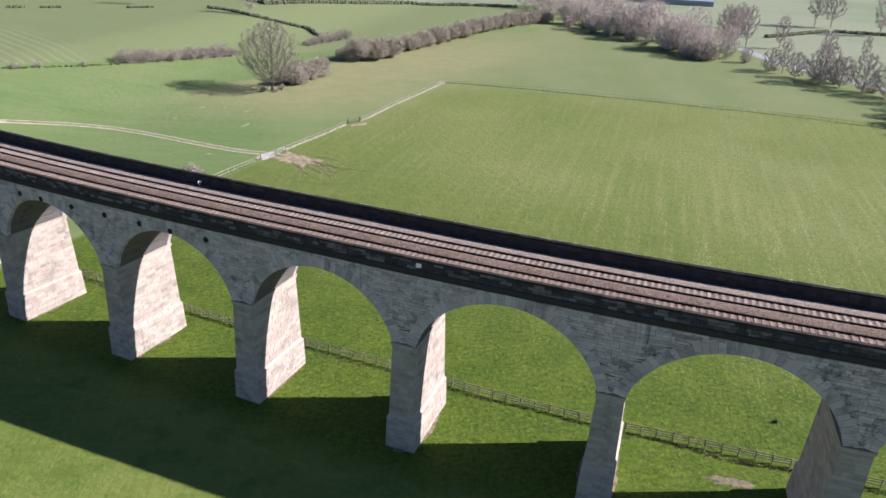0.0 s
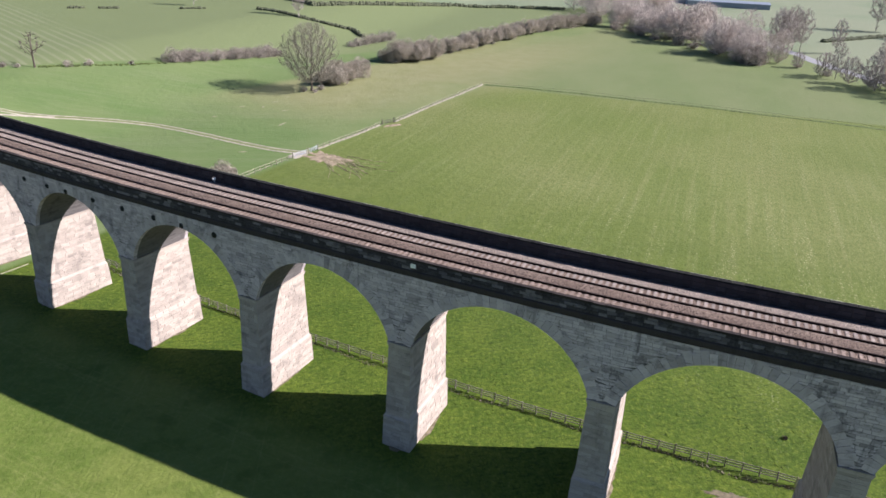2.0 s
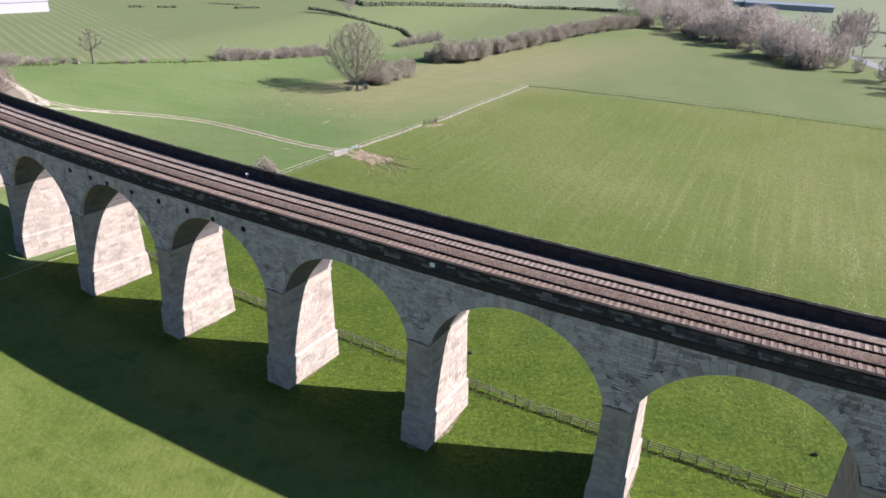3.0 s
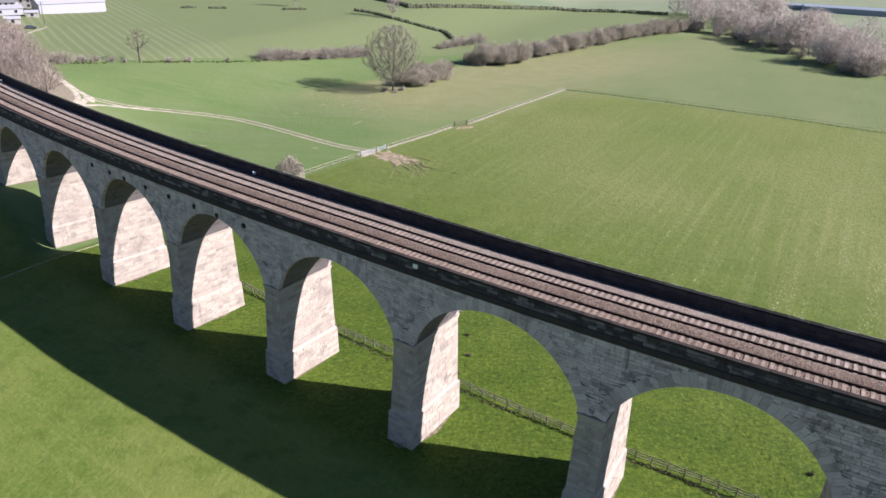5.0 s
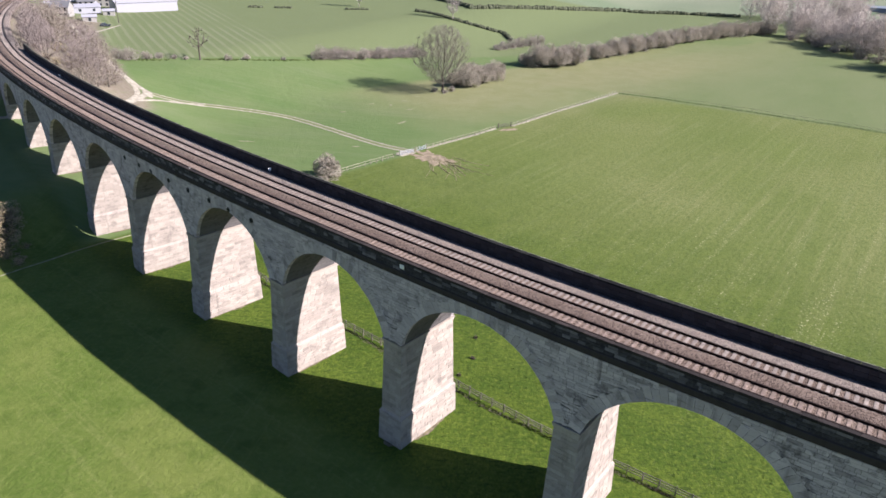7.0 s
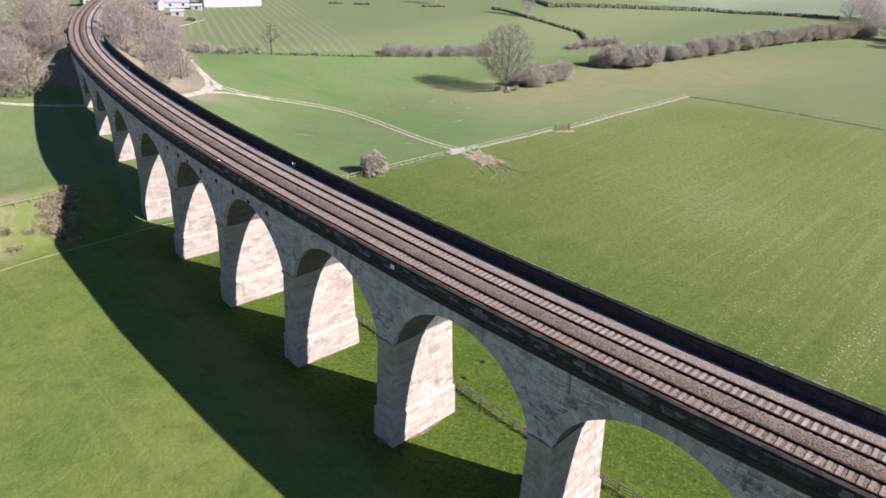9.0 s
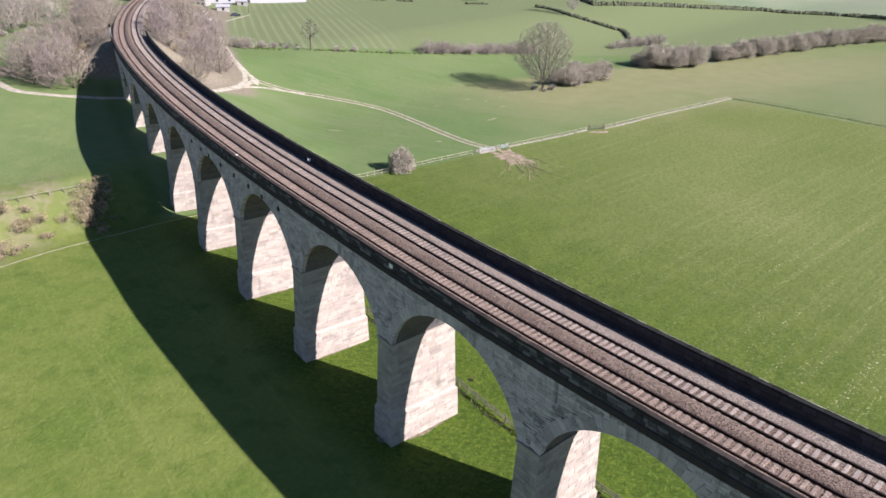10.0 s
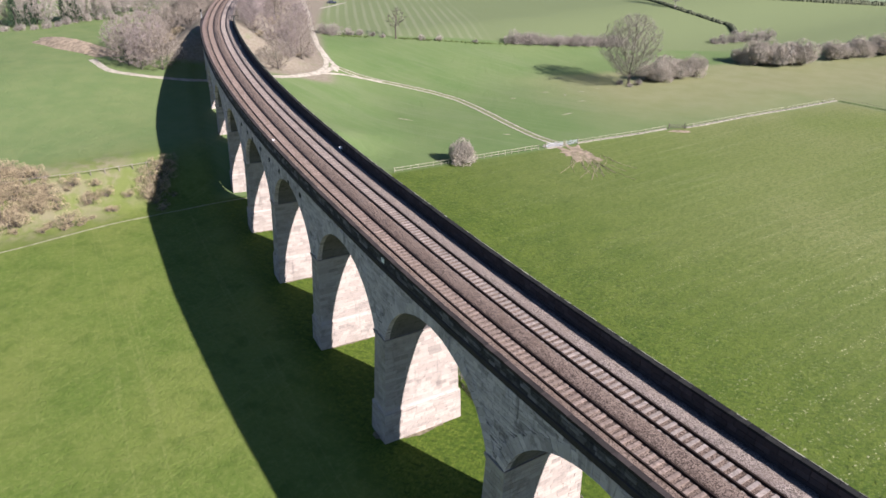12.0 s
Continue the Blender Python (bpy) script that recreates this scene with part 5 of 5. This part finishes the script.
# ---------------------------------------------------------------- buildings
def build_house(c, size, turn, eaves, roof_up, label, wall=WALL_RENDER, roof=ROOF_SLATE, name="house", windows=3, rows=2):
    z = height(c[0], c[1]) - 0.3
    th = thing(name, label, "building", "far buildings" if name != "house" else "village houses", at=(c[0], c[1], z))
    L, W = size[0] / 2, size[1] / 2
    g = Geo()
    g.v += [(-L, -W, 0), (L, -W, 0), (L, W, 0), (-L, W, 0), (-L, -W, eaves), (L, -W, eaves), (L, W, eaves), (-L, W, eaves), (-L, 0, eaves + roof_up), (L, 0, eaves + roof_up)]
    g.f += [(0, 1, 5, 4), (2, 3, 7, 6), (1, 2, 6, 9, 5), (3, 0, 4, 8, 7)]
    part("wall", g, wall, th)
    o, t = 0.35, 0.18
    r = Geo()
    for sg in (-1, 1):
        drop = roof_up * o / W
        r.hexa([(-L - o, sg * (W + o), eaves - drop), (L + o, sg * (W + o), eaves - drop), (L + o, 0, eaves + roof_up), (-L - o, 0, eaves + roof_up),
                (-L - o, sg * (W + o), eaves - drop + t), (L + o, sg * (W + o), eaves - drop + t), (L + o, 0, eaves + roof_up + t), (-L - o, 0, eaves + roof_up + t)])
    rf = part("roof", r, roof, th)
    if name == "house":
        ch = Geo()
        ch.box((L * 0.7, 0, eaves + roof_up + 0.5), (0.9, 0.6, 1.4))
        part("chimney", ch, MORTAR, rf)
    wm = Geo()
    wm.box((0, 0, 0), (1.1, 0.12, 1.2))
    me = wm.mesh("window")
    me.materials.append(GLASS_DARK)
    for j in range(rows):
        for i in range(windows):
            for sg in (-1, 1):
                ob = new("window", me)
                ob.parent = th
                ob.location = (-L + 2 * L * (i + 0.5) / windows, sg * (W + 0.02), eaves * (j + 0.55) / rows)
    th.rotation_euler = (0, 0, turn)
    return th


build_house((-247, 304), (30, 12), 1.0, 5.0, 2.0, "long white-sheeted farm shed at the edge of the village", SHED_WHITE, SHED_WHITE, "farm_shed", 0, 0)
build_house((-255, 270), (18, 9), 0.9, 2.8, 1.0, "low white-roofed building beside the shed", SHED_WHITE, SHED_WHITE, "farm_shed", 3, 1)
hr = random.Random(4)
for i, (x, y) in enumerate(((-246, 252), (-268, 262), (-262, 282), (-284, 280), (-270, 300), (-250, 312), (-292, 300), (-300, 268), (-280, 246), (-286, 225), (-305, 240), (-320, 270))):
    build_house((x, y), (hr.uniform(7, 10), 6), hr.uniform(0.3, 1.4), 4.2, 2.4, "pale rendered village house with a grey roof")
for i in range(12):                                      # outbuildings and garages among the houses
    build_house((-236 - 6 * i + hr.uniform(-5, 5), 262 + hr.uniform(-14, 44)), (hr.uniform(3.5, 7), hr.uniform(3, 4.5)), hr.uniform(0, 1.6), hr.uniform(2.2, 3.2), 0.7, "small pale outbuilding in the village", hr.choice((SHED_WHITE, WALL_RENDER, MORTAR)), hr.choice((ROOF_SLATE, SHED_WHITE)), "outbuilding", 1, 1)
build_house((182, 622), (64, 16), -0.15, 4.2, 1.2, "long blue-grey sheeted industrial shed far off", SHED_BLUE, SHED_BLUE, "industrial_shed", 0, 0)
build_house((150, 640), (30, 12), -0.15, 3.2, 1.0, "pale low industrial shed far off", SHED_WHITE, SHED_BLUE, "industrial_shed", 0, 0)


def build_car(x, y, turn):
    z = height(x, y)
    th = thing("parked_car", "dark car parked by the field edge", "car", at=(x, y, z))
    g = Geo()
    g.hexa([(-2.1, -0.85, 0.3), (2.1, -0.85, 0.3), (2.1, 0.85, 0.3), (-2.1, 0.85, 0.3), (-2.0, -0.8, 0.85), (1.9, -0.8, 0.8), (1.9, 0.8, 0.8), (-2.0, 0.8, 0.85)])
    part("body", g, CAR_PAINT, th)
    c = Geo()
    c.hexa([(-1.7, -0.75, 0.84), (0.9, -0.75, 0.84), (0.9, 0.75, 0.84), (-1.7, 0.75, 0.84), (-1.3, -0.6, 1.42), (0.2, -0.6, 1.42), (0.2, 0.6, 1.42), (-1.3, 0.6, 1.42)])
    part("cabin", c, GLASS_DARK, th)
    for a in (-1.3, 1.3):
        for b in (-0.82, 0.82):
            w = Geo()
            w.tube((a, b - 0.1, 0.32), (a, b + 0.1, 0.32), 0.32, 0.32, 12, True)
            part("wheel", w, RUBBER, th)
    th.rotation_euler = (0, 0, turn)


build_car(-219, 248, 1.1)
tagged(part("field_edge_path", ribbon([(-208.9, 232.1), (-218.8, 255.9)], 1.4, 0.06)[0], TRACK_DIRT, smooth=True), "pale concrete strip at the field edge", "path", kind="structure")
pole = thing("telegraph_pole", "dark wooden telegraph pole at the field edge", "pole", at=drape(-223.9, 261))
g = Geo()
g.tube((0, 0, -0.5), (0, 0, 9.5), 0.16, 0.11, 8, True)
part("shaft", g, FENCE_DARK, pole)
g = Geo()
g.box((0, 0, 9.0), (1.8, 0.1, 0.12))
part("crossarm", g, FENCE_DARK, pole)


# ---------------------------------------------------------------- small things on the viaduct
def disc(s, z, rad=0.36):
    g = Geo()
    a, b = Vector(P(s, FACE_R + 0.0, z)), Vector(P(s, FACE_R + 0.1, z))
    g.tube(a, b, rad, rad * 0.92, 14, True)
    g.tube(b, Vector(P(s, FACE_R + 0.16, z)), rad * 0.3, rad * 0.25, 8, True)
    vpart("tie_plate", g, IRON, "round black iron tie plate")


for s in (-59.4, -54.3, -50.4, -45.0, -39.5, -34.0, -29.4, -24.3):
    disc(s, 20.4)
g = Geo()
q = [(1.2, 22.72), (1.75, 22.72), (1.75, 23.18), (1.2, 23.18)]
g.hexa([P(a, WALL_OUT, z) for a, z in q] + [P(a, WALL_OUT + 0.06, z) for a, z in q])
vpart("number_plate", g, WHITE, "small white plate on the parapet")


def marker(s, r, label, high=0.7, w=0.4, name="marker_post"):
    at = P(s, r, Z_RAIL - 0.25)
    th = thing(name, label, "marker", at=at)
    g = Geo()
    g.tube((0, 0, -0.1), (0, 0, high), 0.05, 0.05, 6, True)
    part("post", g, GREY_METAL, th)
    g = Geo()
    g.box((0, 0, high), (w, 0.06, w * 0.8), 0.6)
    part("plate", g, WHITE, th)


marker(-32.4, -4.15, "small white marker plate beside the far parapet")
marker(-40.5, 3.3, "small white marker beside the near rail", 0.5, 0.3)
marker(-118, -3.9, "small white marker plate beside the far parapet", 0.6, 0.3)


def build_platform():
    """A timber refuge at the end of the far parapet, with a handrail."""
    at = P(S_END - 1.5, -4.6, Z_RAIL - 0.1)
    th = thing("refuge_platform", "dark timber refuge platform with a handrail beside the railway", "platform", at=at)
    turn = (S0 + S_END) / R0
    for i in range(6):
        g = Geo()
        g.box((0.26 * i * math.cos(turn), 0.26 * i * math.sin(turn), 0.0), (0.24, 3.0, 0.12), turn)
        part("plank", g, FENCE_DARK, th)
    for i in range(4):
        d = -1.4 + 0.93 * i
        g = Geo()
        g.tube((-d * math.sin(turn), d * math.cos(turn), 0.0), (-d * math.sin(turn), d * math.cos(turn), 1.15), 0.06, 0.06, 6)
        part("rail_post", g, IRON, th)
    for z in (0.6, 1.12):
        g = Geo()
        g.tube((1.4 * math.sin(turn), -1.4 * math.cos(turn), z), (-1.4 * math.sin(turn), 1.4 * math.cos(turn), z), 0.06, 0.06, 6)
        part("handrail", g, IRON, th)


build_platform()
sig = thing("railway_signal", "short railway signal post at the end of the viaduct", "signal", at=P(S_END - 4, 4.6, 21.7))
g = Geo()
g.tube((0, 0, -0.3), (0, 0, 3.2), 0.08, 0.08, 8, True)
part("post", g, GREY_METAL, sig)
g = Geo()
g.box((0, 0, 3.3), (0.45, 0.3, 0.9))
part("head", g, IRON, sig)


# ---------------------------------------------------------------- rough grass
def build_tufts():
    """Low tussocks in the rough pasture beyond the arches and, thinner, in the near field."""
    rr = random.Random(77)
    g = Geo()
    for i in range(8000):
        s = rr.uniform(-85, 85)
        r = -5.5 - 34 * rr.random() ** 1.2
        if abs(r + 8.4) < 0.5 and i % 2:
            continue
        x, y, _ = P(s, r, 0)
        if noise.noise((x * 0.12, y * 0.12, 7)) + rr.uniform(-0.35, 0.35) < -0.05:
            continue
        z = height(x, y) + 0.18 * noise.noise((x * 0.05, y * 0.05, 0)) + 0.06 * noise.noise((x * 0.3, y * 0.3, 5)) - 0.06
        w, h = rr.uniform(0.2, 0.65), rr.uniform(0.04, 0.12)
        k = len(g.v)
        n = 6
        for lev, (f, zz) in enumerate(((1.0, 0.0), (0.75, 0.7))):
            for a in range(n):
                t = 6.283 * a / n + i
                q = w * f * rr.uniform(0.7, 1.3)
                g.v.append((x + q * math.cos(t), y + q * math.sin(t), z + zz * h * rr.uniform(0.8, 1.2)))
        g.v.append((x + rr.uniform(-0.1, 0.1), y + rr.uniform(-0.1, 0.1), z + h))
        for a in range(n):
            c = (a + 1) % n
            g.f.append((k + a, k + c, k + n + c, k + n + a))
            g.f.append((k + n + a, k + n + c, k + 2 * n))
    tagged(part("grass_tussock", g, GROUND), "low green grass tussocks in rough pasture", "grass", kind="stuff")


build_tufts()


# ---------------------------------------------------------------- single stones
for name, g, owner in SINGLES:
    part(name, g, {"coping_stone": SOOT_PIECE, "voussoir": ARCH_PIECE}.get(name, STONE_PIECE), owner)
